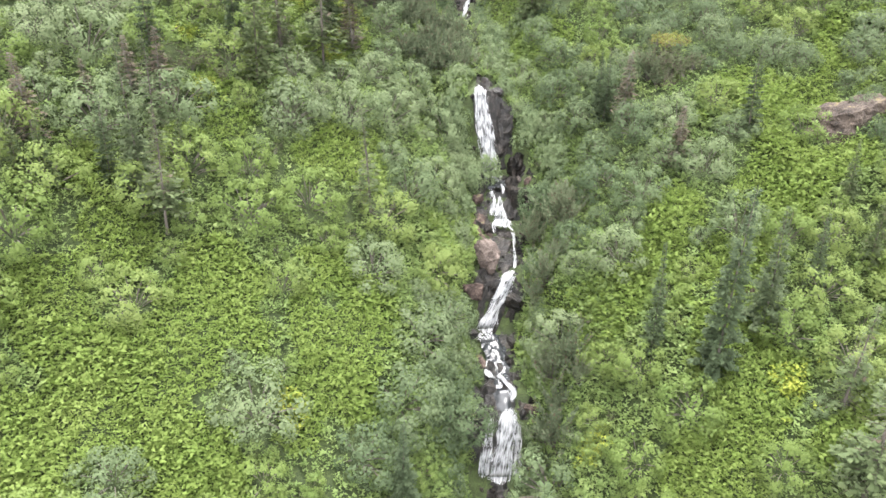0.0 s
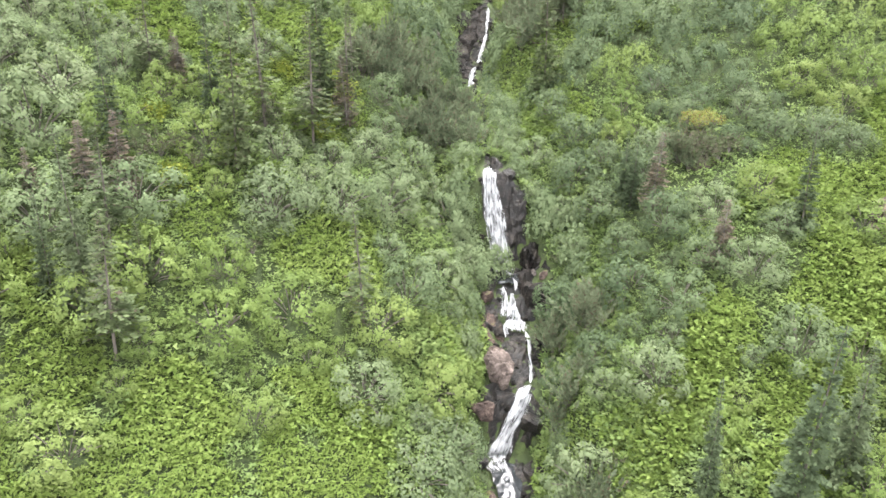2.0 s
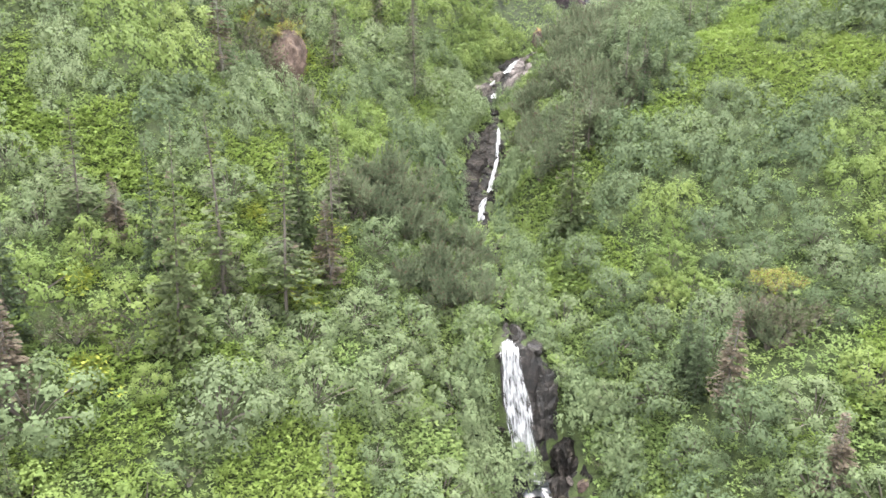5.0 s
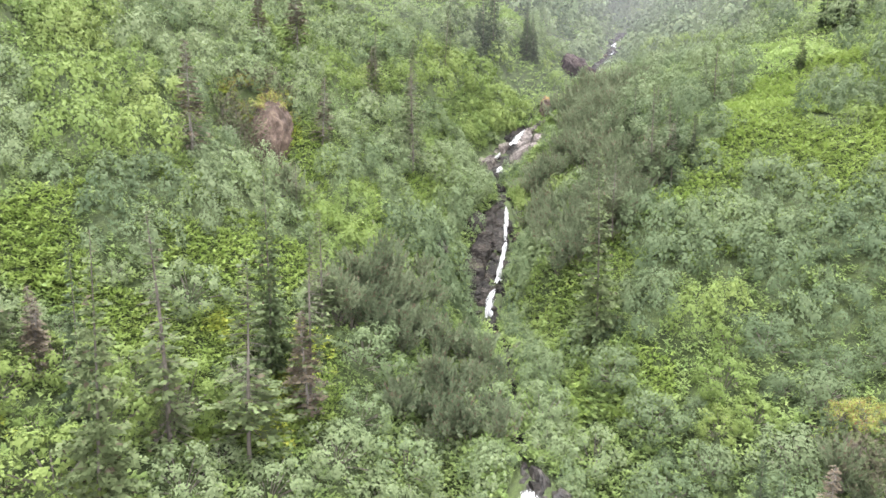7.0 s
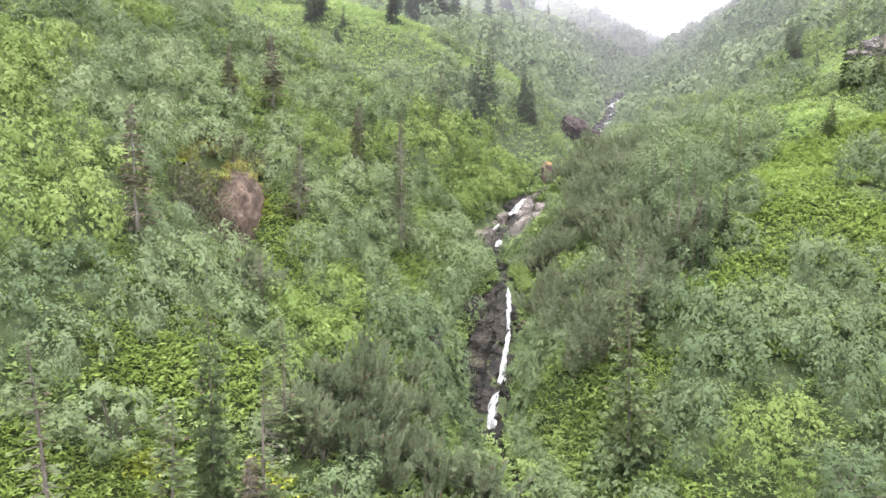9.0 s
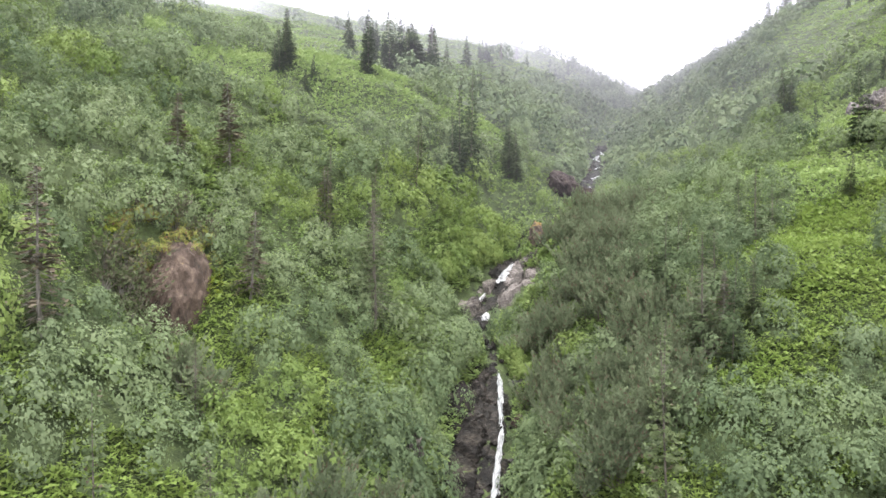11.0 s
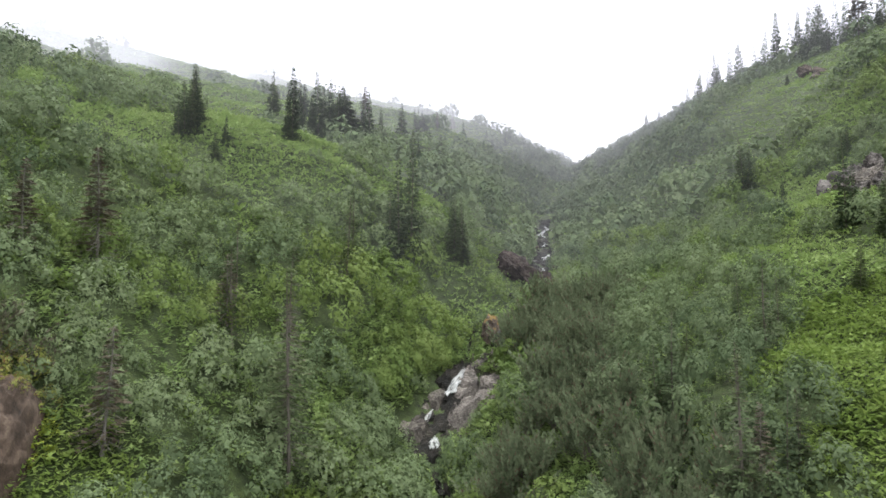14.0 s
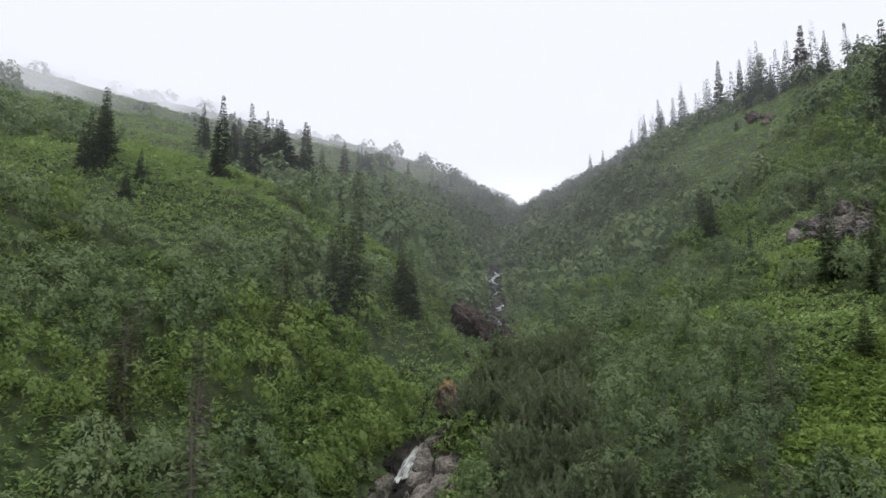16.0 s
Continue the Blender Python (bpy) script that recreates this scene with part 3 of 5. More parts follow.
def scatter(x0, x1, y0, y1, tries, seed, small, large, limit, tight=.66):
    """Places and radii for bushes of very unlike sizes that crowd but hardly overlap: the large first."""
    rs = np.random.RandomState(seed)
    p = np.stack([rs.uniform(x0, x1, tries), rs.uniform(y0, y1, tries)], 1)
    p = p[in_valley(p[:, 0], p[:, 1])]
    o = openness(p[:, 0], p[:, 1])
    p = p[(o < limit + rs.uniform(-.08, .08, len(p))) & free_ground(p[:, 0], p[:, 1], .9)]
    r = small + (large - small) * rs.uniform(size=len(p)) ** 1.5 * (.55 + .75 * soft_noise(p[:, 0], p[:, 1], 12, 33))
    r = np.where(free_ground(p[:, 0], p[:, 1], r * 1.2), r, small)
    order = np.argsort(-r)
    p, r = p[order], r[order]
    kept = np.zeros(len(p), bool)
    for i in range(len(p)):
        q = kept[:i]
        if not q.any() or (np.hypot(*(p[:i][q] - p[i]).T) > tight * (r[:i][q] + r[i])).all():
            kept[i] = True
    return p[kept], r[kept], rs


# ---- leaves ----
def unit(v):
    return v / np.maximum(np.linalg.norm(v, axis=-1, keepdims=True), 1e-6)


def kites(centre, along, face, length, width, fold=.12):
    """Leaves as folded kites: four corners each, root, side, tip, side."""
    along = unit(along)
    side = unit(np.cross(face, along))
    n = np.cross(along, side)
    L, W = np.reshape(length, (-1, 1)), np.reshape(width, (-1, 1))
    root, tip = centre - along * L * .5, centre + along * L * .5
    mid = centre - along * L * .06 + n * L * fold
    return np.stack([root, mid + side * W * .5, tip, mid - side * W * .5], 1)


def blades(k):
    """The outer three corners of kites: pointed blades."""
    return k[:, 1:4]


def leaf_mesh(name, leaves, mat):
    v = leaves.reshape(-1, 3)
    return mesh_of(name, v, np.arange(len(v), dtype=np.int32).reshape(-1, leaves.shape[1]), mat)


def alder_form(seed, leaves, size, spread=1.2):
    """Leaves of one rounded alder bush, about 2 m high: a dome of leafy lobes, each of many small clumps of leaves."""
    rs = np.random.RandomState(seed)
    k = rs.randint(15, 21)
    i = np.arange(k)
    ct = 1 - (i + .5) / k * 1.2
    a = i * 2.4 + rs.uniform(-.5, .5, k)
    dome = np.stack([np.sqrt(1 - ct ** 2) * np.cos(a), np.sqrt(1 - ct ** 2) * np.sin(a), ct], 1)
    c = dome * (spread, spread, 1.15) * rs.uniform(.68, 1.15, (k, 1)) + (0, 0, .45)
    R = rs.uniform(.34, .62, k)
    m = leaves * 2
    pick = rs.choice(k, m, p=R ** 2 / (R ** 2).sum())
    v = unit(rs.normal(size=(m, 3)) + dome[pick] * .8 + (0, 0, .3))
    # small clumps: the leaves of a lobe bunch along its twigs
    twig = unit(rs.normal(size=(k, 26, 3)) + dome[:, None] * .7 + (0, 0, .2))
    v = unit(v * .55 + twig[pick, rs.randint(0, 26, m)] * .75)
    p = c[pick] + v * (R[pick] * rs.uniform(.66, 1.14, m))[:, None] * (1, 1, 1.1)
    deep = np.min([np.linalg.norm(p - c[j], axis=1) / R[j] for j in range(k)], 0)
    keep = np.argsort(-(deep + rs.uniform(0, .45, m)))[:leaves]
    p, v = p[keep], v[keep]
    p[:, 2] = np.maximum(p[:, 2], .1)
    s = size * rs.uniform(.65, 1.3, leaves)
    along = unit(np.cross(v, rs.normal(size=p.shape)) + v * .35 - (0, 0, .2))
    face = unit(v + (0, 0, .35) + rs.normal(size=p.shape) * .3)
    outer = blades(kites(p, along, face, s, s * rs.uniform(.55, .75, leaves)))
    # broader leaves deep in the lobes close the crown
    m = leaves // 6
    pick = rs.choice(k, m, p=R ** 2 / (R ** 2).sum())
    v = unit(rs.normal(size=(m, 3)) + dome[pick] * .6 + (0, 0, .2))
    p = c[pick] + v * (R[pick] * rs.uniform(.45, .8, m))[:, None]
    p[:, 2] = np.maximum(p[:, 2], .15)
    inner = blades(kites(p, np.cross(v, rs.normal(size=p.shape)), v + rs.normal(size=p.shape) * .2, np.full(m, size * 2.2), np.full(m, size * 1.7)))
    return np.concatenate([outer, inner]), c


def willow_form(seed, stems=28, per=42):
    """A bush of soft upright brushes: shoots closely set with narrow leaves."""
    rs = np.random.RandomState(seed)
    out, lines = [], []
    for _ in range(stems):
        a, lean, L = rs.uniform(0, 6.28), rs.uniform(.1, 1.0), rs.uniform(.8, 1.25)
        outw = np.array([np.cos(a), np.sin(a), 0])
        root = outw * rs.uniform(.1, .9) * lean + np.array([0, 0, rs.uniform(.35, 1.15) * (1.15 - .5 * lean)])
        way = unit(outw * lean * .8 + np.array([0, 0, 1.0]) + rs.normal(size=3) * .15)
        t = rs.uniform(.0, 1.0, per)
        p = root + way * (t * L)[:, None]
        b = rs.uniform(0, 6.28, per)
        u = unit(np.cross(way, (.2, .9, .4)))
        w = np.cross(way, u)
        ring = np.cos(b)[:, None] * u + np.sin(b)[:, None] * w
        along = unit(way * (.75 + .5 * t)[:, None] + ring * (.85 - .55 * t)[:, None])
        s = rs.uniform(.18, .32, per) * (1.1 - .35 * t)
        out.append(kites(p + along * s[:, None] * .5, along, rs.normal(size=(per, 3)) * .5 + ring, s * 1.2, s * .4, .05))
        lines.append((np.array([0, 0, -.2]), root))
    return blades(np.concatenate(out)), lines


def rosette_form(seed, fronds, length, width, rise):
    """A fern or tall herb: fronds that arch out from one root."""
    rs = np.random.RandomState(seed)
    a = np.arange(fronds) * 2.4 + rs.uniform(0, .8, fronds)
    L = length * rs.uniform(.7, 1.2, fronds)
    outw = np.stack([np.cos(a), np.sin(a), np.zeros(fronds)], 1)
    up = np.array([0, 0, 1.0])
    h = rise * rs.uniform(.5, 1.15, fronds)
    c = outw * (L * .48)[:, None] + up * h[:, None]
    tilt = rs.uniform(-.5, .8, fronds)
    along = unit(outw + up * tilt[:, None])
    face = unit(up - outw * tilt[:, None] + rs.normal(size=(fronds, 3)) * .25)
    return blades(kites(c, along, face, L * 1.3, L * width * 1.1 * rs.uniform(.8, 1.2, fronds), -.1))


def fall_of(x, y):
    """How steeply the ground rises along x and y, over a bush's width."""
    return (ground_z(x + 1, y) - ground_z(x - 1, y)) / 2, (ground_z(x, y + 1) - ground_z(x, y - 1)) / 2


def sown(form, x, y, z, scale, seed, squash=(.95, 1.35), lean=0.0):
    """One plant's leaves set at many places, turned and scaled: corners (places * leaves, 3, 3), and each leaf's tone, one for a plant.
    lean: how far its skirt follows the slope."""
    rs = np.random.RandomState(seed)
    n = len(x)
    a = rs.uniform(0, 6.28, n)
    co, si = np.cos(a) * scale, np.sin(a) * scale
    f = form.reshape(-1, 3)
    X = co[:, None] * f[:, 0] - si[:, None] * f[:, 1] + x[:, None]
    Y = si[:, None] * f[:, 0] + co[:, None] * f[:, 1] + y[:, None]
    Z = f[:, 2] * (scale * rs.uniform(*squash, n))[:, None] + z[:, None]
    if lean:
        sx, sy = fall_of(x, y)
        Z += lean * (np.clip(sx, -1.5, 1.5)[:, None] * (X - x[:, None]) + np.clip(sy, -1.5, 1.5)[:, None] * (Y - y[:, None]))
    return np.stack([X, Y, Z], -1).reshape(-1, form.shape[1], 3), np.repeat(rs.uniform(0, 1, n), len(form))


def stuff(name, chunks, mat, label, category):
    k = chunks[0][0].shape[1]
    v = np.concatenate([c.reshape(-1, 3) for c, _ in chunks])
    tone = np.repeat(np.concatenate([t for _, t in chunks]), k)
    ob = new(name, mesh_of(name, v, np.arange(len(v), dtype=np.int32).reshape(-1, k), mat, uvs=np.stack([tone, tone], 1)))
    return tagged(ob, label, category, kind="stuff")


def sticks(lines, r0, r1, mat, name, sides=4):
    """Tapered round-ish sticks joined into one mesh."""
    V, F = [], []
    for a, b in lines:
        a, b = np.asarray(a, float), np.asarray(b, float)
        w = unit(b - a)
        u = unit(np.cross(w, (.3, .9, .2)))
        t = np.cross(w, u)
        k = len(V)
        for q, r in ((a, r0), (b, r1)):
            for i in range(sides):
                g = 6.2832 * i / sides
                V.append(q + (u * np.cos(g) + t * np.sin(g)) * r)
        F += [(k + i, k + (i + 1) % sides, k + sides + (i + 1) % sides, k + sides + i) for i in range(sides)]
    return mesh_of(name, V, F, mat)


# ---- alder bushes ----
def yellowish(x, y):
    """Where the bushes are of the yellower kind."""
    low = smooth(7, 9.5, x) * (1 - smooth(50, 54, y)) * (1 - smooth(24, 28, x))
    low = low - .5 * smooth(4, 8, x) * smooth(48, 56, y) * (1 - smooth(80, 90, y))
    return soft_noise(x, y, 7, 27) + .26 * low + .2 * smooth(-4, -8, x) * (1 - smooth(40, 48, y)) + .14 * smooth(0, -4, x) * smooth(70, 74, y) * (1 - smooth(92, 100, y)) > .7


def deeper(x, y):
    """Where the bushes take the darker leaf colour: in patches, mostly on the stream's +x side."""
    d = x - creek_x(y)
    return soft_noise(x, y, 9, 37) + .36 * smooth(4, 9, d) * smooth(36, 46, y) * (1 - smooth(92, 104, y)) + .14 * smooth(4, 8, d) * smooth(54, 60, y) * (1 - smooth(84, 92, y)) > .68


ALDER_NEAR = [alder_form(100 + i, 1650, .135) for i in range(6)]
ALDER_REST = [alder_form(150 + i, 620, .205)[0] for i in range(6)]
ALDER_REST_BIG = [alder_form(180 + i, 1500, .135)[0] for i in range(6)]
ALDER_MID = [alder_form(200 + i, 430, .25)[0] for i in range(6)]
ALDER_MID_BIG = [alder_form(230 + i, 950, .17)[0] for i in range(6)]
ALDER_FAR = [alder_form(300 + i, 170, .42)[0] for i in range(5)]
BUSH = 1.62     # radius of a bush of size 1

near_forms = []
for i, (leafs, lobes) in enumerate(ALDER_NEAR):
    stems = sticks([((0, 0, -.3), c * (.55, .55, .55)) for c in lobes] + [(c * (.55, .55, .55), c) for c in lobes], .035, .018, BARK, "branching", 3)
    near_forms.append((stems, leaf_mesh("foliage", leafs, (ALDER_LIGHT, ALDER, ALDER, ALDER_LIGHT, ALDER_DEEP, ALDER_DEEP)[i])))

spots, radii, rs = scatter(-60, 70, 20, 76, 9000, 31, .75, 2.4, .39)
zs, sizes = ground_z(spots[:, 0], spots[:, 1]), radii / BUSH
near_spots, near_radii = spots, radii
order = np.argsort(spots[:, 1] + .25 * np.abs(spots[:, 0] - 3))
single, rest = order[:300], order[300:]
alders = []
for k in single:
    s = float(sizes[k])
    sx, sy = (float(np.clip(q[0], -1, 1)) for q in fall_of(spots[k, 0], spots[k, 1]))
    m = pose(float(spots[k, 0]), float(spots[k, 1]), float(zs[k]) - .1, math.degrees(.75 * math.atan(sy)), -math.degrees(.75 * math.atan(sx)), 0) @ pose(0, 0, 0, 0, 0, rs.uniform(0, 360)) @ Matrix.Diagonal((s, s, s * rs.uniform(.85, 1.2), 1))
    f = (k // 3 % 2) * 3 if yellowish(spots[k, 0], spots[k, 1]) else (4 + k % 2 if deeper(spots[k, 0], spots[k, 1]) else 1 + k % 2)
    first = next((o for g, o in alders if g == f), None)
    if first is None:
        bush = new("alder_bush")
        tagged(bush, "rounded grey-green alder bush on the slope", "bush", "alder bushes")
        tagged(part("branching", near_forms[f][0], bush, "thin grey branching wood"), kind="stuff")
        part("foliage", near_forms[f][1], bush)
        bush.matrix_basis = m
        alders.append((f, bush))
    else:
        first_scale = first.scale.copy()
        first.scale = (1, 1, 1)
        copy_thing(first, m)
        first.scale = first_scale
chunks, chunks_light, chunks_deep = [], [], []


def plant(forms, large_forms, x, y, z, size, seed, lean):
    """Sows bushes; the large ones have more and, for their size, smaller leaves."""
    tone, large = yellowish(x, y), size > 1.0
    deep = ~tone & deeper(x, y)
    for f in range(len(forms)):
        for pick, to in ((tone, chunks_light), (deep, chunks_deep), (~tone & ~deep, chunks)):
            for part_, kind_ in ((~large, forms), (large, large_forms)):
                q = pick & part_ & (np.arange(len(x)) % len(forms) == f)
                to.append(sown(kind_[f], x[q], y[q], z[q], size[q], seed + f, lean=lean))


plant(ALDER_REST, ALDER_REST_BIG, spots[rest, 0], spots[rest, 1], zs[rest], sizes[rest], 40, .6)
spots, radii, rs = scatter(-60, 110, 76, 128, 13000, 51, .75, 2.5, .43, .72)
zs, sizes = ground_z(spots[:, 0], spots[:, 1]), radii / BUSH
bushes = [np.column_stack([near_spots, near_radii]), np.column_stack([spots, radii])]
fine = (spots[:, 1] < 97) & (np.abs(spots[:, 0]) < 34)
for forms, large_forms, q, seed in ((ALDER_REST, ALDER_REST_BIG, fine, 56), (ALDER_MID, ALDER_MID_BIG, ~fine, 62)):
    plant(forms, large_forms, spots[q, 0], spots[q, 1], zs[q], sizes[q], seed, .22)
# bushes that crowd the banks, also up the steep sides of the falls
run = np.arange(29, 106, .04)
length = np.concatenate([[0], np.cumsum(np.hypot(np.diff(run), np.diff(creek_z(run))))])
bank = np.interp(np.arange(0, length[-1], .55), length, run)
rs = np.random.RandomState(66)
bank = np.concatenate([bank, bank + .2])
which = np.where(np.arange(len(bank)) < len(bank) // 2, -1, 1)
away = .75 + rock_reach(bank, which) + rs.uniform(0, 1.3, len(bank))
bx_, sz_ = creek_x(bank) + which * away, rs.uniform(.38, .7, len(bank))
bx_, bank, which, sz_ = [np.concatenate(q) for q in ((bx_, [6.9, 7.3, 6.7, 2.5, 3.0, 2.2, 3.3]), (bank, [54.0, 53.0, 55.2, 52.6, 52.1, 51.6, 52.5]), (which, [1, 1, 1, -1, -1, -1, -1]), (sz_, [.8, .8, .75, 1.1, 1.1, .9, .9]))]
keep = ~((bank > 40.5) & (bank < 43.5) & (which > 0)) & (rs.uniform(size=len(bank)) < .8) & (free_ground(bx_, bank, .55) | (np.arange(len(bank)) > len(bank) - 8))
bx_, bank, sz_ = bx_[keep], bank[keep], sz_[keep]
bank_z = ground_z(bx_, bank)
plant(ALDER_REST[:4], ALDER_REST_BIG[:4], bx_, bank, bank_z, sz_, 46, .5)
stuff("alder_thicket", chunks, ALDER, "dense grey-green alder thicket covering the valley sides", "thicket")
stuff("deep_alder_thicket", chunks_deep, ALDER_DEEP, "deeper green alder thicket in patches on the slopes", "thicket")
stuff("light_alder_thicket", chunks_light, ALDER_LIGHT, "yellower alder and salmonberry thicket among the grey-green alder", "thicket")
spots, radii, rs = scatter(-125, 130, 128, 325, 30000, 71, .85, 2.7, .34, .76)
zs, sizes = ground_z(spots[:, 0], spots[:, 1]), radii / BUSH
chunks, chunks_deep = [], []
dark_green = soft_noise(spots[:, 0], spots[:, 1], 11, 39) + .16 * smooth(30, 50, spots[:, 0]) > .58
for f in range(5):
    for pick, to in ((~dark_green, chunks), (dark_green, chunks_deep)):
        q = pick & (np.arange(len(spots)) % 5 == f)
        to.append(sown(ALDER_FAR[f], spots[q, 0], spots[q, 1], zs[q], sizes[q], 80 + f, lean=.22))
stuff("far_thicket", chunks, ALDER, "far alder scrub on the upper valley sides", "thicket")
stuff("far_thicket", chunks_deep, ALDER_DEEP, "far deep green alder scrub in bands on the upper slopes", "thicket")

# scrub on the slopes round about
rs = np.random.RandomState(72)
X, Y = np.meshgrid(np.arange(-74, 128, 3.1), np.arange(-12, 340, 3.1))
spots = np.stack([X.ravel(), Y.ravel()], 1) + rs.uniform(-1.4, 1.4, (X.size, 2))
inside = in_valley(spots[:, 0], spots[:, 1])
close = np.zeros(len(spots), bool)
for dx, dy in ((20, 0), (-20, 0), (0, 24), (0, -20), (14, 14), (-14, 14), (14, -14), (-14, -14), (9, 0), (-9, 0)):
    close |= in_valley(spots[:, 0] + dx, spots[:, 1] + dy)
spots = spots[close & ~inside & (np.abs(spots[:, 0] - creek_x(spots[:, 1])) > 2.5)]
zs = ground_z(spots[:, 0], spots[:, 1])
sizes = rs.uniform(.9, 1.6, len(spots))
stuff("outer_thicket", [sown(ALDER_FAR[f][::10], spots[f::5, 0], spots[f::5, 1], zs[f::5], sizes[f::5], 86 + f) for f in range(5)], ALDER, "alder scrub on the slopes round the valley", "thicket")

# ---- ferns and herbs ----
FERN_FORMS = [rosette_form(400 + i, 13, .33, .37, .36) for i in range(4)]
HERB_FORMS = [rosette_form(410 + i, 10, .27, .54, .48) for i in range(4)]
MEADOW_FORMS = [rosette_form(420 + i, 10, .5, .34, .25) for i in range(3)]
chunks_fern, chunks_herb, chunks_meadow = [], [], []
shaded = np.zeros((800, 480), bool)     # cells of 0.25 m under the bushes, from (-80, 16)
cell_x, cell_y = -80 + (np.arange(800) + .5) * .25, 16 + (np.arange(480) + .5) * .25
for bx, by, br in np.concatenate(bushes):
    i, j, k = int((bx + 80) * 4), int((by - 16) * 4), int(br * 4) + 1
    i0, j0 = max(i - k, 0), max(j - k, 0)
    shaded[i0:i + k, j0:j + k] |= (cell_x[i0:i + k, None] - bx) ** 2 + (cell_y[None, j0:j + k] - by) ** 2 < (br * .5) ** 2


def under_bush(x, y):
    return shaded[np.clip(((x + 80) * 4).astype(int), 0, 799), np.clip(((y - 16) * 4).astype(int), 0, 479)]


for x0, x1, y0, y1, step, size, share, seed in ((-60, 70, 20, 62, .22, .86, .5, 90), (-60, 70, 62, 92, .29, .92, .6, 91), (-80, 110, 92, 128, .46, 1.05, .9, 92)):
    p, rs = jittered(x0, x1, y0, y1, step, seed)
    o = openness(p[:, 0], p[:, 1]) + (soft_noise(p[:, 0], p[:, 1], 1.6, 24) - .5) * .3
    ok = free_ground(p[:, 0], p[:, 1], .1) & ~under_bush(p[:, 0], p[:, 1])
    z = ground_z(p[:, 0], p[:, 1])
    s = size * rs.uniform(.75, 1.4, len(p)) * (.75 + .6 * soft_noise(p[:, 0], p[:, 1], 3, 25))
    fern = ok & (o > .42)
    herb = ok & ~fern & (rs.uniform(size=len(p)) < share * (.75 + .5 * smooth(.0, .4, o)))
    for f in range(4):
        q = fern & (np.arange(len(p)) % 4 == f)
        (chunks_fern if y0 < 90 else chunks_meadow).append(sown(FERN_FORMS[f] if f else HERB_FORMS[f], p[q, 0], p[q, 1], z[q], s[q], 93 + f))
        q = herb & (np.arange(len(p)) % 4 == f)
        chunks_herb.append(sown(HERB_FORMS[f], p[q, 0], p[q, 1], z[q], s[q], 97 + f))
# thicker growth on the steep banks
p, rs = jittered(-8, 18, 26, 106, .27, 95)
near_bank = np.abs(p[:, 0] - creek_x(p[:, 1])) < 7
p = p[near_bank & free_ground(p[:, 0], p[:, 1], .15)]
z = ground_z(p[:, 0], p[:, 1])
for f in range(4):
    q = np.arange(len(p)) % 4 == f
    chunks_herb.append(sown(HERB_FORMS[f], p[q, 0], p[q, 1], z[q], rs.uniform(.7, 1.3, q.sum()), 140 + f))
# yellowing patches
YELLOW_SPOTS = [(-18.6, 51.2, .7), (-9, 57, .8), (-12.4, 60.6, .6), (-16.6, 47.2, .6), (-7.9, 61.6, 1.0), (-8.8, 59.2, .9), (-14.6, 81.6, 1.0), (-12.6, 81.2, .7), (-8.2, 29.2, .8), (18.5, 29.5, .9), (17.8, 56.6, .8), (-16.5, 46.8, .7), (-17.4, 80.2, .9), (8.6, 30.5, .7)]
rs = np.random.RandomState(96)
yx = np.concatenate([x + r_ * rs.normal(size=int(60 * r_)) * .6 for x, y, r_ in YELLOW_SPOTS])
yy = np.concatenate([y + r_ * rs.normal(size=int(60 * r_)) * .6 for x, y, r_ in YELLOW_SPOTS])
stuff("yellow_herbs", [sown(FERN_FORMS[1], yx, yy, ground_z(yx, yy) + .1, rs.uniform(.6, 1.2, len(yx)), 150)], YELLOW, "yellowing herbs in small patches", "herbs")
stuff("ferns", chunks_fern, FERN, "bright yellow-green ferns and tall herbs in open patches", "ferns")
stuff("herbs", chunks_herb, HERB, "green broad-leaved herbs between the alder bushes", "herbs")
p, rs = jittered(-125, 130, 128, 270, 1.05, 94)
ok = free_ground(p[:, 0], p[:, 1], .3)
p = p[ok]
z = ground_z(p[:, 0], p[:, 1])
for f in range(3):
    q = np.arange(len(p)) % 3 == f
    chunks_meadow.append(sown(MEADOW_FORMS[f], p[q, 0], p[q, 1], z[q], rs.uniform(.9, 1.7, q.sum()), 98 + f, (.5, .9)))
stuff("meadow", chunks_meadow, GRASS, "pale green meadow plants on the high slopes", "meadow")

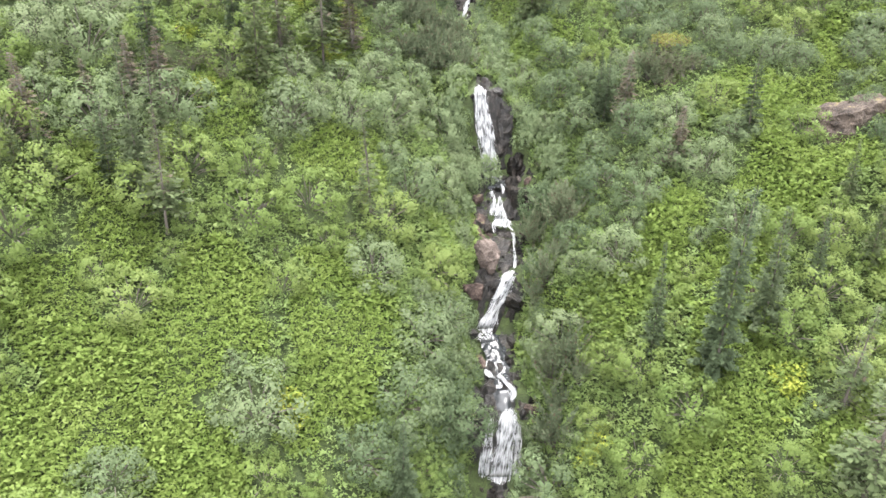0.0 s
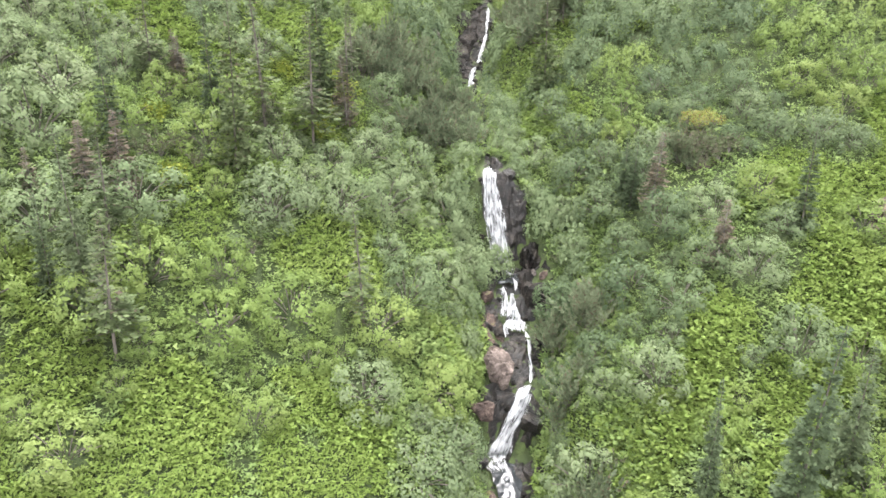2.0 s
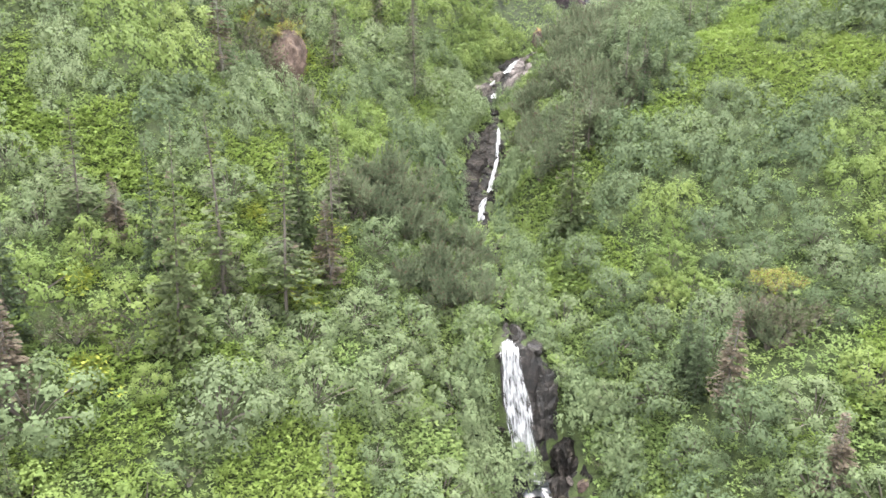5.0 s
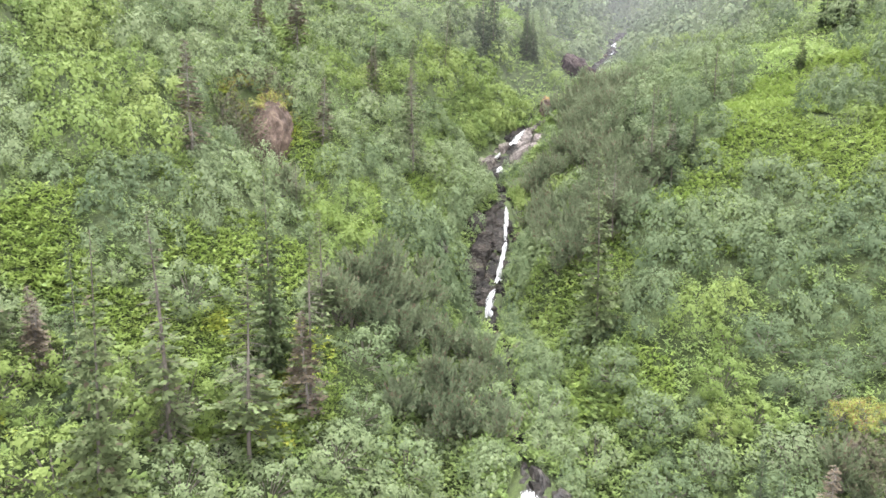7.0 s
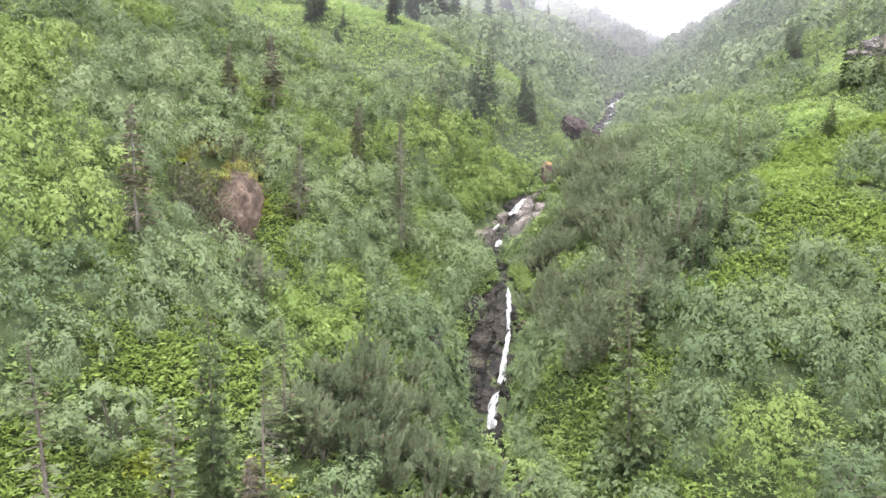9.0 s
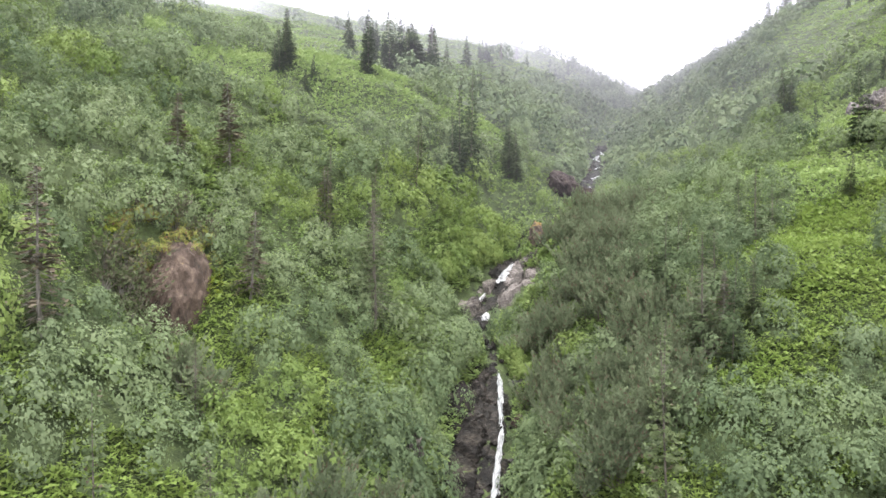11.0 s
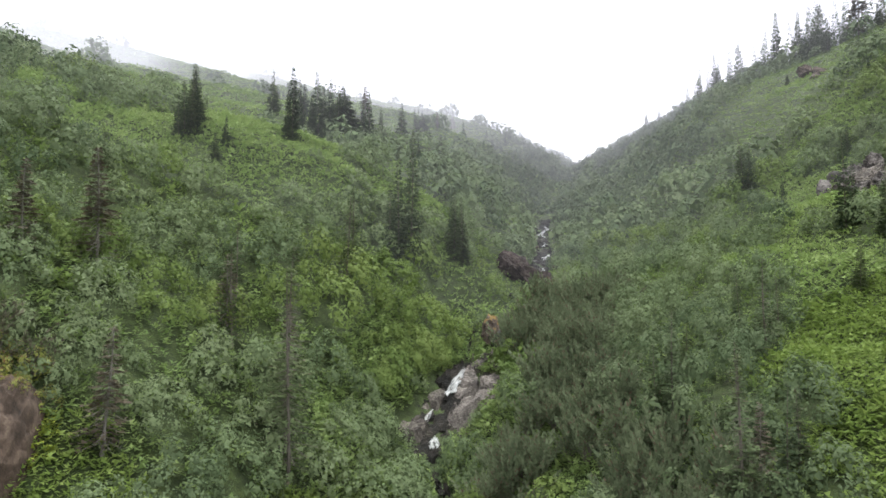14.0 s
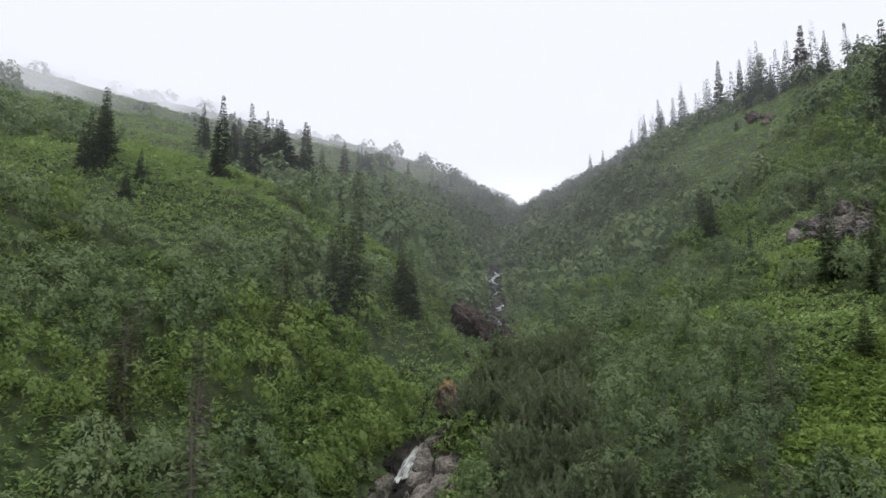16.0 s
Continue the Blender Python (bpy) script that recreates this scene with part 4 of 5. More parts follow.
# ---- dark feathery willows along the stream ----
willow_forms = []
for i in range(4):
    leafs, lines = willow_form(500 + i)
    willow_forms.append((sticks(lines, .03, .01, BARK, "branching", 3), leaf_mesh("foliage", leafs, WILLOW)))
rs = np.random.RandomState(77)
willows = {}
for px, py, r in WILLOW_SPOTS:
    for _ in range(int(2 + r * r * 1.3)):
        a, q = rs.uniform(0, 6.28), r * np.sqrt(rs.uniform(0, 1))
        x, y = px + q * np.cos(a), py + q * np.sin(a) * 1.1
        if abs(x - creek_x(y)[0]) < (1.9 if not 57 < y < 72 else .3):
            continue
        s = rs.uniform(.85, 1.5)
        m = pose(x, y, float(ground_z(x, y)[0]) - .05, rs.uniform(-6, 6), rs.uniform(-6, 6), rs.uniform(0, 360)) @ Matrix.Diagonal((s, s, s * rs.uniform(.85, 1.15), 1))
        f = rs.randint(4)
        if f not in willows:
            bush = new("willow_bush")
            tagged(bush, "grey-green feathery willow bush beside the stream", "bush", "streamside willows")
            tagged(part("branching", willow_forms[f][0], bush, "thin brown upright shoots"), kind="stuff")
            part("foliage", willow_forms[f][1], bush)
            willows[f] = bush
            bush.matrix_basis = m
        else:
            b = willows[f]
            keep_scale = b.scale.copy()
            b.scale = (1, 1, 1)
            copy_thing(b, m)
            b.scale = keep_scale


# ---- yellowing shrubs on the crag ----
crag_shrubs = [(-17.4, 82.4, .6), (-16.4, 83.0, .7), (-15.2, 83.3, .55), (-14.1, 83.0, .65), (-13.2, 82.2, .45), (-17.9, 81.0, .5), (-15.4, 80.2, .5), (-16.3, 79.8, .5), (-14.6, 80.9, .5), (-13.7, 81.0, .38), (-17.0, 80.2, .45)]
outcrop_shrubs = [(17.2, 56.2, .45), (18.2, 56.4, .5), (17.7, 55.2, .4), (19.0, 55.8, .4)]
shrub_form = alder_form(170, 900, .17)
shrub_wood = sticks([((0, 0, -.3), c * (.55, .55, .55)) for c in shrub_form[1]] + [(c * (.55, .55, .55), c) for c in shrub_form[1]], .035, .018, BARK, "branching", 3)
shrub_leaf = leaf_mesh("foliage", shrub_form[0], YELLOW_SHRUB)
for i, (x, y, size_) in enumerate(crag_shrubs + outcrop_shrubs):
    bush = new("yellowing_shrub")
    tagged(bush, "yellowing low shrub growing on top of the crag" if x < 0 else "yellow-green low shrub on the mossy outcrop", "bush", "yellowing shrubs")
    tagged(part("branching", shrub_wood, bush, "thin grey branching wood"), kind="stuff")
    part("foliage", shrub_leaf, bush, "yellow-green and rusty leaves")
    over = max(0, 1 - ((x + 14.7) / 2.1) ** 2 - ((y - 81.2) / 2.5) ** 2)
    foot = max(float(ground_z(x, y)[0]), 1.5 + 4.5 * math.sqrt(over) if over > .05 else -9)
    bush.matrix_basis = pose(x, y, foot - .1, 6 * (i % 3 - 1), 5, 80 * i) @ Matrix.Diagonal((size_, size_, size_, 1))


# ---- dry brown brush ----
DRY_SPOTS = [(17.3, 53.6, 1.5), (18.8, 53.8, 1.4), (16.4, 54.4, 1.3), (18.0, 54.8, 1.6), (19.6, 54.4, 1.2), (17.2, 55.6, 1.4), (8.8, 36.8, .8), (-17.6, 48.3, 1.2), (-16.6, 48.9, 1.0), (-18.6, 47.6, .9), (-15.6, 48.4, .8), (.4, 60.2, .9), (1.4, 59.6, .7), (-.4, 61, .9), (-11.5, 44.5, .7), (-14.2, 76.6, 1.3),
             (-16.3, 77.6, 1.4), (-15.8, 78.6, 1.5), (-16.6, 79.2, 1.5), (-15.3, 78.0, 1.2), (-15.5, 76.9, 1.15), (-16.9, 76.8, 1.1), (-15.9, 76.2, .9), (-16.3, 78.4, 1.5), (-17.3, 78.0, 1.4), (-14.9, 76.3, .7), (-15.2, 77.6, 1.0), (-17.6, 79.2, 1.2), (-15.4, 83.2, 1.5), (-16.9, 83.0, 1.5), (-14.0, 83.2, 1.3), (-16, 83.8, 1.4), (9.8, 31.2, .5), (18.8, 57.2, .7), (7.6, 51.4, .6), (9.3, 73.5, .8), (10.4, 80, .8)]
dry_forms = []
for i in range(2):
    leafs, lines = willow_form(520 + i, 22, 16)
    dry_forms.append((sticks(lines, .022, .008, DEADWOOD, "branching", 3), leaf_mesh("foliage", leafs * (1.15, 1.15, .75), DRY)))
dry_first = {}
rs = np.random.RandomState(78)
for i, (x, y, s) in enumerate(DRY_SPOTS):
    m = pose(x, y, float(ground_z(x, y)[0]) - .05, rs.uniform(-12, 12), rs.uniform(-12, 12), rs.uniform(0, 360)) @ Matrix.Diagonal((s, s, s, 1))
    if i % 2 not in dry_first:
        bush = new("dry_bush")
        tagged(bush, "dry brown brush with bare grey twigs", "bush", "dry brush")
        tagged(part("branching", dry_forms[i % 2][0], bush, "bare grey twigs"), kind="stuff")
        part("foliage", dry_forms[i % 2][1], bush, "withered brown leaves")
        bush.matrix_basis = m
        dry_first[i % 2] = bush
    else:
        b = dry_first[i % 2]
        keep_scale = b.scale.copy()
        b.scale = (1, 1, 1)
        copy_thing(b, m)
        b.scale = keep_scale

# ---- conifers: place and height ----
FULL_A = [(-13.5, 49.7, 10.2), (-9.6, 59.6, 9.6), (-19.6, 46.9, 6.9), (12.5, 52, 4.7), (12.2, 33.1, 6.6), (15, 30.9, 10.3), (18.1, 32.7, 7), (21.2, 46, 6), (21.6, 34.8, 4.4), (-2.2, 27.7, 5.6), (12.3, 53, 4.5), (25.2, 39.5, 3.8), (25, 35.4, 5.2), (-23.8, 36.1, 3.8), (-22.4, 36.2, 4), (-17.8, 37.6, 8.6), (-16.1, 40.5, 4), (-19.7, 38, 4.5), (-15.5, 53, 7.1), (-9.6, 59.6, 5.7), (15.4, 76.2, 5.5), (23.2, 91.2, 4.4), (17.9, 78.8, 3.6), (-17.5, 101.5, 3.3), (4.9, 113.3, 10.5), (9.4, 116.5, 5.9), (10.4, 116.9, 5.8)]
FULL_B = [(8.2, 66.1, 11.8), (46.7, 127.2, 7.1), (39.1, 101.4, 8.1), (39.5, 97.7, 6.3), (14.5, 83.2, 6.2), (13.9, 83.5, 5.2), (47.2, 126.9, 6.2), (53.8, 118.7, 3.8), (3.6, 112, 9.5), (3, 111.6, 7.1), (10.5, 118.1, 5), (9.6, 118.9, 5.1), (44.7, 117, 3.5), (40.2, 101.9, 5.3), (44, 102.1, 3.7), (18.1, 88.6, 3.3), (31.8, 91.5, 3.6), (-7.8, 147, 5.9), (-6.6, 143.4, 5.5), (-4, 142.2, 6.9), (-2, 148.4, 7.2), (-0.9, 149.2, 7.2), (5.4, 169, 5.7), (14.3, 191.7, 5.3), (-5.4, 143, 5.1), (-14.7, 115.4, 5.1), (-14.9, 116.4, 6.1), (-14.7, 117, 6), (-14.9, 115.1, 5.5), (-15.1, 114.1, 5.1), (-15.5, 113.3, 4)]
FULL_C = [(-11.8, 115, 2.9), (-12.2, 112.7, 2.5), (-11.7, 152.5, 6.5), (-11.1, 153, 4.5), (-6.4, 122, 8.2), (-6.8, 121.9, 5.4), (-7.5, 150, 5.1), (-4.5, 140.5, 9.0), (-8.4, 163, 6.6), (-7.6, 164, 6.2), (-5.2, 142.5, 5.5), (-3.2, 149.7, 7.8), (-3.7, 144.3, 5.0), (2.2, 176.9, 3.8), (2, 133.5, 8.3), (9.8, 180, 6.5), (13.8, 192.8, 4.8), (28, 213.9, 3.9), (36.2, 225.2, 2.7), (41.5, 226.3, 3.8), (6.3, 142.2, 3.3), (8.4, 147.2, 4.1), (9.7, 150.3, 3.4), (15.3, 166.3, 5), (15.5, 151.5, 3.2), (18.9, 184.1, 3), (36.4, 219.3, 3.4), (38.8, 220, 3.5), (95, 188.5, 13.3), (91.7, 208.2, 11.1), (95.3, 181.9, 10.7), (98.8, 180.4, 10.9)]
FULL_D = [(87.8, 163.5, 6.9), (92, 155, 8.5), (92.5, 156.7, 4.7), (96.9, 152.9, 4.4), (67.6, 121.5, 11.8), (64.8, 127.5, 2.7), (65.8, 124.2, 2.4), (73.5, 155.3, 2.4), (63.9, 118.9, 3.5), (95.2, 255.3, 7.7), (99.3, 254.4, 6.6), (103, 255.9, 3.4), (90, 212.7, 9.5), (95.3, 278.4, 4.3)]
BROAD = [(-1.6, 150.6, 7.2), (-.6, 150.2, 6.4), (14.9, 188, 5.4), (-3.6, 146.6, 3.6), (1.8, 150.4, 4.6)]
THIN_A = [(20.7, 28, 5.7), (-17.9, 41.1, 6.4), (-12.5, 54.5, 3.7), (-19.8, 53.7, 6.2), (-4.9, 42.7, 6.9), (-7.5, 58.5, 7.9), (20.1, 23.8, 8.7), (-16.2, 36.3, 6.7), (-12.6, 54.2, 9.2), (-9.5, 55, 8.4), (-7.6, 63.2, 5.8), (-4, 87.4, 8.9), (-7.7, 95.9, 4.8), (-3.6, 85.3, 9.3), (-10.6, 71.3, 3.6), (22.9, 88.3, 5.1), (14.3, 77.2, 6.2), (17.8, 78.8, 3.4), (10.5, 72.6, 5.6), (-0.9, 102.1, 6.6), (25.3, 90.6, 3.3), (-4.2, 89.9, 2.9), (-0.3, 108.9, 4.6), (18.1, 90.2, 3.2), (16.8, 81.6, 4.3), (19.1, 92.1, 2.6), (-7.3, 91.9, 5.1), (-2.5, 168.6, 6.9)]
THIN_B = [(93.8, 200.9, 9.4), (99.5, 179.2, 10.9), (88.9, 158, 7.6), (95.4, 153.1, 8.5), (97, 152.1, 5.7)]
DEAD_A = [(-18.4, 44.6, 4.9), (-18.2, 54.4, 3.7), (13.6, 50.8, 5.5), (16.3, 45.4, 4.4), (-22.2, 42.3, 3), (-20.2, 44.2, 3.8), (-24, 38.6, 5.3), (-7.6, 58.3, 5.5), (-18.3, 54.8, 3.9), (-17.3, 71.8, 7.5), (-17.4, 89.5, 5), (-14.4, 91.6, 6.6), (16.3, 79, 3.4), (-7.9, 93.7, 4.3), (-4.4, 95.4, 2.8), (-10.6, 81.6, 5.2), (2.9, 178.8, 7.3), (20.3, 204.6, 4.5), (25.9, 217.8, 4.7), (89, 157.2, 11.5)]


def conifer_form(seed, height, radius, bare, density, droop=.35):
    """Needle sprays of one spire-shaped fir: side twigs as narrow kites along drooping boughs. Returns leaves and bough lines."""
    rs = np.random.RandomState(seed)
    out, boughs = [], []
    z = bare * height
    while z < height * .985:
        f = (z / height - bare) / (1 - bare)
        reach = 1.18 * radius * ((1 - f) ** 1.0) * (.6 + .4 * min(1, f * 6 + .4)) + .07
        for a in rs.uniform(0, 6.28) + np.arange(rs.randint(4, 7)) * 6.2832 / 5.2:
            if rs.uniform() > density:
                continue
            L = reach * rs.uniform(.55, 1.15)
            a += rs.uniform(-.3, .3)
            outw = np.array([np.cos(a), np.sin(a), 0])
            dip = droop * rs.uniform(.4, 1.3) * (1 - .7 * f)
            root = np.array([0, 0, z + rs.uniform(-.12, .12)])
            tip = root + outw * L + np.array([0, 0, -dip * L])
            boughs.append((root, tip))
            n = max(3, int(L / .088))
            t = np.linspace(.22, 1, n)
            c = root + (tip - root) * t[:, None] + np.array([0, 0, .12 * L]) * (t ** 2)[:, None]
            side = np.array([-outw[1], outw[0], 0])
            for sg in (-1, 1):
                along = unit(outw * .75 + side * sg * .8 + np.array([0, 0, -.25]) + rs.normal(size=(n, 3)) * .15)
                s = (.22 + .18 * L) * (1.15 - .55 * t) * rs.uniform(.75, 1.3, n)
                out.append(kites(c + along * s[:, None] * .45, along, np.array([0, 0, 1.0]) + rs.normal(size=(n, 3)) * .35, s * 1.2, s * .72, -.08))
        z += height * rs.uniform(.022, .035)
    top = np.array([[0, 0, height * .97]])
    out.append(kites(top, np.array([[0, 0, 1.0]]), np.array([[1.0, 0, 0]]), [height * .07], [.12], 0))
    return blades(np.concatenate(out)), boughs


def trunk_mesh(height, r, mat, seed, sides=7):
    """A tapered, slightly crooked trunk with a flare at the root."""
    rs = np.random.RandomState(seed)
    zs_ = np.concatenate([[-.6, 0, .15], np.linspace(.5, height, 9)])
    V = []
    for z in zs_:
        f = max(0, z / height)
        rr = r * (1 - f) ** .85 * (1.5 if z < .1 else 1.15 if z < .3 else 1) + .012
        cx, cy = .03 * height * .3 * np.sin(f * 4 + seed), .03 * height * .3 * np.cos(f * 3 + seed * 2) - .009 * height * np.cos(seed * 2)
        for i in range(sides):
            g = 6.2832 * i / sides
            V.append((cx + rr * np.cos(g), cy + rr * np.sin(g), z))
    n = len(zs_)
    F = [(k * sides + i, k * sides + (i + 1) % sides, (k + 1) * sides + (i + 1) % sides, (k + 1) * sides + i) for k in range(n - 1) for i in range(sides)]
    return mesh_of("trunk", V, F, mat, True)


def grow(kinds, rows, label, group, wide=(.75, 1.05), tall=1.0):
    """Plants a tree at every row (x, y, height), from the kinds in turn; a kind builds one tree 8 m high."""
    made = {}
    for i, (x, y, h) in enumerate(rows):
        rs_ = np.random.RandomState(int(abs(x * 31 + y * 17)) + i)
        k = rs_.randint(len(kinds))
        s = tall * h / 8
        w = s ** .8 * rs_.uniform(*wide)
        m = pose(x, y, float(ground_z(x, y)[0]), rs_.uniform(-2.5, 2.5), rs_.uniform(-2.5, 2.5), rs_.uniform(0, 360)) @ Matrix.Diagonal((w, w, s, 1))
        if k in made:
            b = made[k]
            kept = b.scale.copy()
            b.scale = (1, 1, 1)
            copy_thing(b, m)
            b.scale = kept
        else:
            made[k] = kinds[k]()
            made[k].matrix_basis = m
            tagged(made[k], label, "tree", group)


def fir(seed, radius, bare, density, needles, ragged=False):
    """A live fir; a ragged one has lost its needles in patches and shows its boughs."""
    def build():
        leafs, boughs = conifer_form(seed, 8, radius, bare, density)
        tree_ = new("fir_tree")
        part("trunk", trunk_mesh(7.9, .08, BARK, seed), tree_, "grey-brown bark")
        if ragged:
            h, a = leafs[:, 0, 2], np.arctan2(leafs[:, 0, 1], leafs[:, 0, 0])
            left = .34 + .42 * np.sin(h * 1.7 + seed) + .25 * np.sin(a * 2 + h * 3) + .6 * smooth(6.3, 7.4, h)
            leafs = leafs[np.random.RandomState(seed).uniform(size=len(h)) < left]
            tagged(part("branching", sticks(boughs, .014, .006, BARK, "branching", 3), tree_, "bare grey-brown boughs"), kind="stuff")
        part("crown", leaf_mesh("crown", leafs, needles), tree_)
        return tree_
    return build


def snag(seed, brown):
    def build():
        rs_ = np.random.RandomState(seed)
        leafs, boughs = conifer_form(seed, 8, 1.15, .1, .85, .5)
        tree_ = new("dead_fir")
        part("trunk", trunk_mesh(7.9, .085, DEADWOOD, seed), tree_, "bleached grey dead wood")
        twigs = []
        for a, b in boughs:
            twigs.append((a, b))
            mid = (a + b) / 2
            twigs.append((mid, mid + (b - a) * .35 + rs_.normal(size=3) * .12 - (0, 0, .1)))
        tagged(part("branching", sticks(twigs, .02, .007, DEADWOOD, "branching", 3), tree_, "thin dead branching wood"), kind="stuff")
        if brown:
            q = rs_.uniform(size=len(leafs)) < np.where(leafs[:, 0, 2] > 3.0, .95, .22)
            part("crown", leaf_mesh("crown", leafs[q], NEEDLES_DEAD), tree_, "red-brown dead needles")
        return tree_
    return build


FULL_KINDS = [fir(601, 1.55, .04, 1, NEEDLES), fir(602, 1.3, .03, .97, NEEDLES), fir(603, 1.65, .06, .97, NEEDLES_PALE), fir(604, 1.4, .03, 1, NEEDLES)]
BROAD_KINDS = [fir(605, 2.9, .02, 1, NEEDLES), fir(606, 2.5, .02, 1, NEEDLES)]
THIN_KINDS = [fir(611, 1.3, .12, .9, NEEDLES_PALE, True), fir(612, 1.1, .08, .86, NEEDLES_PALE, True), fir(613, 1.35, .2, .92, NEEDLES_PALE, True)]
DEAD_KINDS = [snag(621, True), snag(622, True), snag(623, True)]
grow(FULL_KINDS, FULL_A, "slender dark green subalpine fir among the alders", "firs on the slope", (.5, .7), 1.12)
grow(FULL_KINDS, FULL_B, "dark green spire-topped fir on the valley side", "firs up the valley", (.58, .82))
grow(FULL_KINDS, FULL_C, "dark spire-topped fir in mist on the heights", "firs on the ridges", (.62, .9))
grow(FULL_KINDS, FULL_D, "dark fir on the high grassy ridge", "firs on the ridges", (.62, .9))
grow(BROAD_KINDS, BROAD, "broad dark conifer on the misty shoulder", "firs on the ridges", (.9, 1.1))
grow(THIN_KINDS, THIN_A, "thin half-bare fir with a pale trunk", "thin firs", (.8, 1.05), 1.14)
grow(THIN_KINDS, THIN_B, "thin ragged fir on the ridge", "thin firs")
grow(DEAD_KINDS, DEAD_A, "dead fir with red-brown needles over a bare grey trunk", "dead firs", (1.05, 1.35))

# the misty wood behind the ridge
far_form = [conifer_form(640 + i, 8, 1.3, .05, .9)[0][::3] * 1.05 for i in range(2)]
rs = np.random.RandomState(88)
wx = rs.uniform(90, 104, 56)
wy = 164 + rs.uniform(0, 64, 56)
wz = ground_z(wx, wy)
stuff("far_woods", [sown(far_form[i], wx[i::2], wy[i::2], wz[i::2], rs.uniform(.7, 1.25, len(wx[i::2])), 89 + i) for i in range(2)], NEEDLES, "far fir wood fading into the low cloud", "woods")

# ---- rocks ----
def rock_mesh(seed, size, mat, level=4, rough=.22, cuts=16):
    """A boulder: a ball cut by planes, then roughened at three scales."""
    rs_ = np.random.RandomState(seed)
    bm = bmesh.new()
    bmesh.ops.create_icosphere(bm, subdivisions=level, radius=1)
    v = np.array([p.co for p in bm.verts])
    faces = np.array([[q.index for q in f.verts] for f in bm.faces])
    bm.free()
    for _ in range(cuts):
        n = unit(rs_.normal(size=3))
        h = rs_.uniform(.45, .8)
        over = np.maximum(v @ n - h, 0)
        v = v - over[:, None] * n * .97
    off = rs_.uniform(0, 50, 3)
    grain = np.array([.8 * noise.noise(Vector(p * 1.6 + off)) + .5 * noise.noise(Vector(p * 4 + off)) - .7 * abs(noise.noise(Vector((p + off) * np.array((2.2, 2.2, 4.0))))) + .35 * noise.noise(Vector(p * 9 + off)) + .2 * noise.noise(Vector(p * 19 + off)) for p in v])
    v = v / np.abs(v).max(0)
    v = v * (1 + rough * grain[:, None]) * np.asarray(size)
    return mesh_of("rock", v, faces, mat, False)


def rock(name, x, y, z, size, seed, mat, label, turn=(0, 0, 0), level=4, rough=.22, group="", cuts=16):
    ob = new(name, rock_mesh(seed, size, mat, level, rough, cuts))
    ob.matrix_basis = pose(x, y, z, *turn)
    return tagged(ob, label, "rock", group)


rock("fall_cliff", 4.95, 54.3, -16.4, (1.15, 1.0, 3.0), 31, WET_ROCK, "dark wet cliff beside the tall upper fall", (-12, 6, 20), 5, .3)
rock("fall_cliff", 6.1, 53.0, -18.1, (1.3, 1.0, 1.1), 32, BED, "dark stepped rock at the cliff's foot", (-10, 10, 60), 4, .3)
rock("fall_cliff", 1.45, 55.2, -16.0, (.8, 1.1, 3.0), 33, WET_ROCK, "dark rock wall half hidden by alder", (-12, -4, 0), 4, .3)
rock("boulder", 3.25, 44.4, -22.1, (1.25, 1.1, 2.0), 1, BOULDER, "big red-brown boulder standing in the stream", (10, 6, 20), 5)
rock("outcrop", 27.9, 46.0, -12.7, (3.5, 2.2, 2.0), 2, LICHEN, "broad lichen-grey rock outcrop among the alders", (8, 0, 10), 5)
rock("outcrop", 30.2, 43.6, -14.0, (1.6, 1.5, 1.6), 3, LICHEN, "split lichen-grey rock below the broad outcrop", (0, 10, 60))
rock("mossy_outcrop", 17.9, 55.4, -11.1, (2.2, 1.7, 1.7), 4, MOSSY, "mossy rock with dry brush on top", (0, 0, 30))
rock("red_crag", -14.7, 80.9, 1.6, (2.1, 2.5, 4.6), 5, CRAG, "domed red-brown crag with brush at its side", (-10, 3, -14), 5, .1, cuts=0)
rock("red_crag", -16.6, 80.8, 2.4, (1.6, 2.0, 3.0), 6, CRAG, "red-brown crag half hidden by brush", (-12, -6, 24), 5, .12, cuts=1)
rock("creek_rock", -1.2, 77.6, -5.6, (.75, .7, 1.4), 7, ROCK, "grey standing rock beside the cascade", (0, 8, 0))
rock("far_crag", 16.7, 121.6, 11.7, (2.6, 2.0, 2.0), 8, MAROON, "dark red crag over the upper stream", (-14, 30, 25), 5, .24, cuts=9)
rock("far_crag", 18.6, 120.6, 11.0, (2.2, 1.7, 1.7), 9, MAROON, "broken red rock below the dark crag", (-20, 18, 40), 4, .28)
rock("far_crag", 20.3, 119.6, 10.2, (1.5, 1.3, 1.1), 12, RED_ROCK, "low red-brown rock where the crag meets the stream", (0, 20, 10), 4, .3)
rock("creek_crag", 11.0, 106.0, 6.5, (1.1, 1.1, 1.4), 10, RUST, "rust-topped rock above the slab fall", (0, 8, 40), cuts=7)
rock("creek_crag", 11.2, 104.6, 5.2, (1.1, 1.0, 1.3), 11, WET_ROCK, "dark rock in the gully above the slabs", (0, 0, 10))
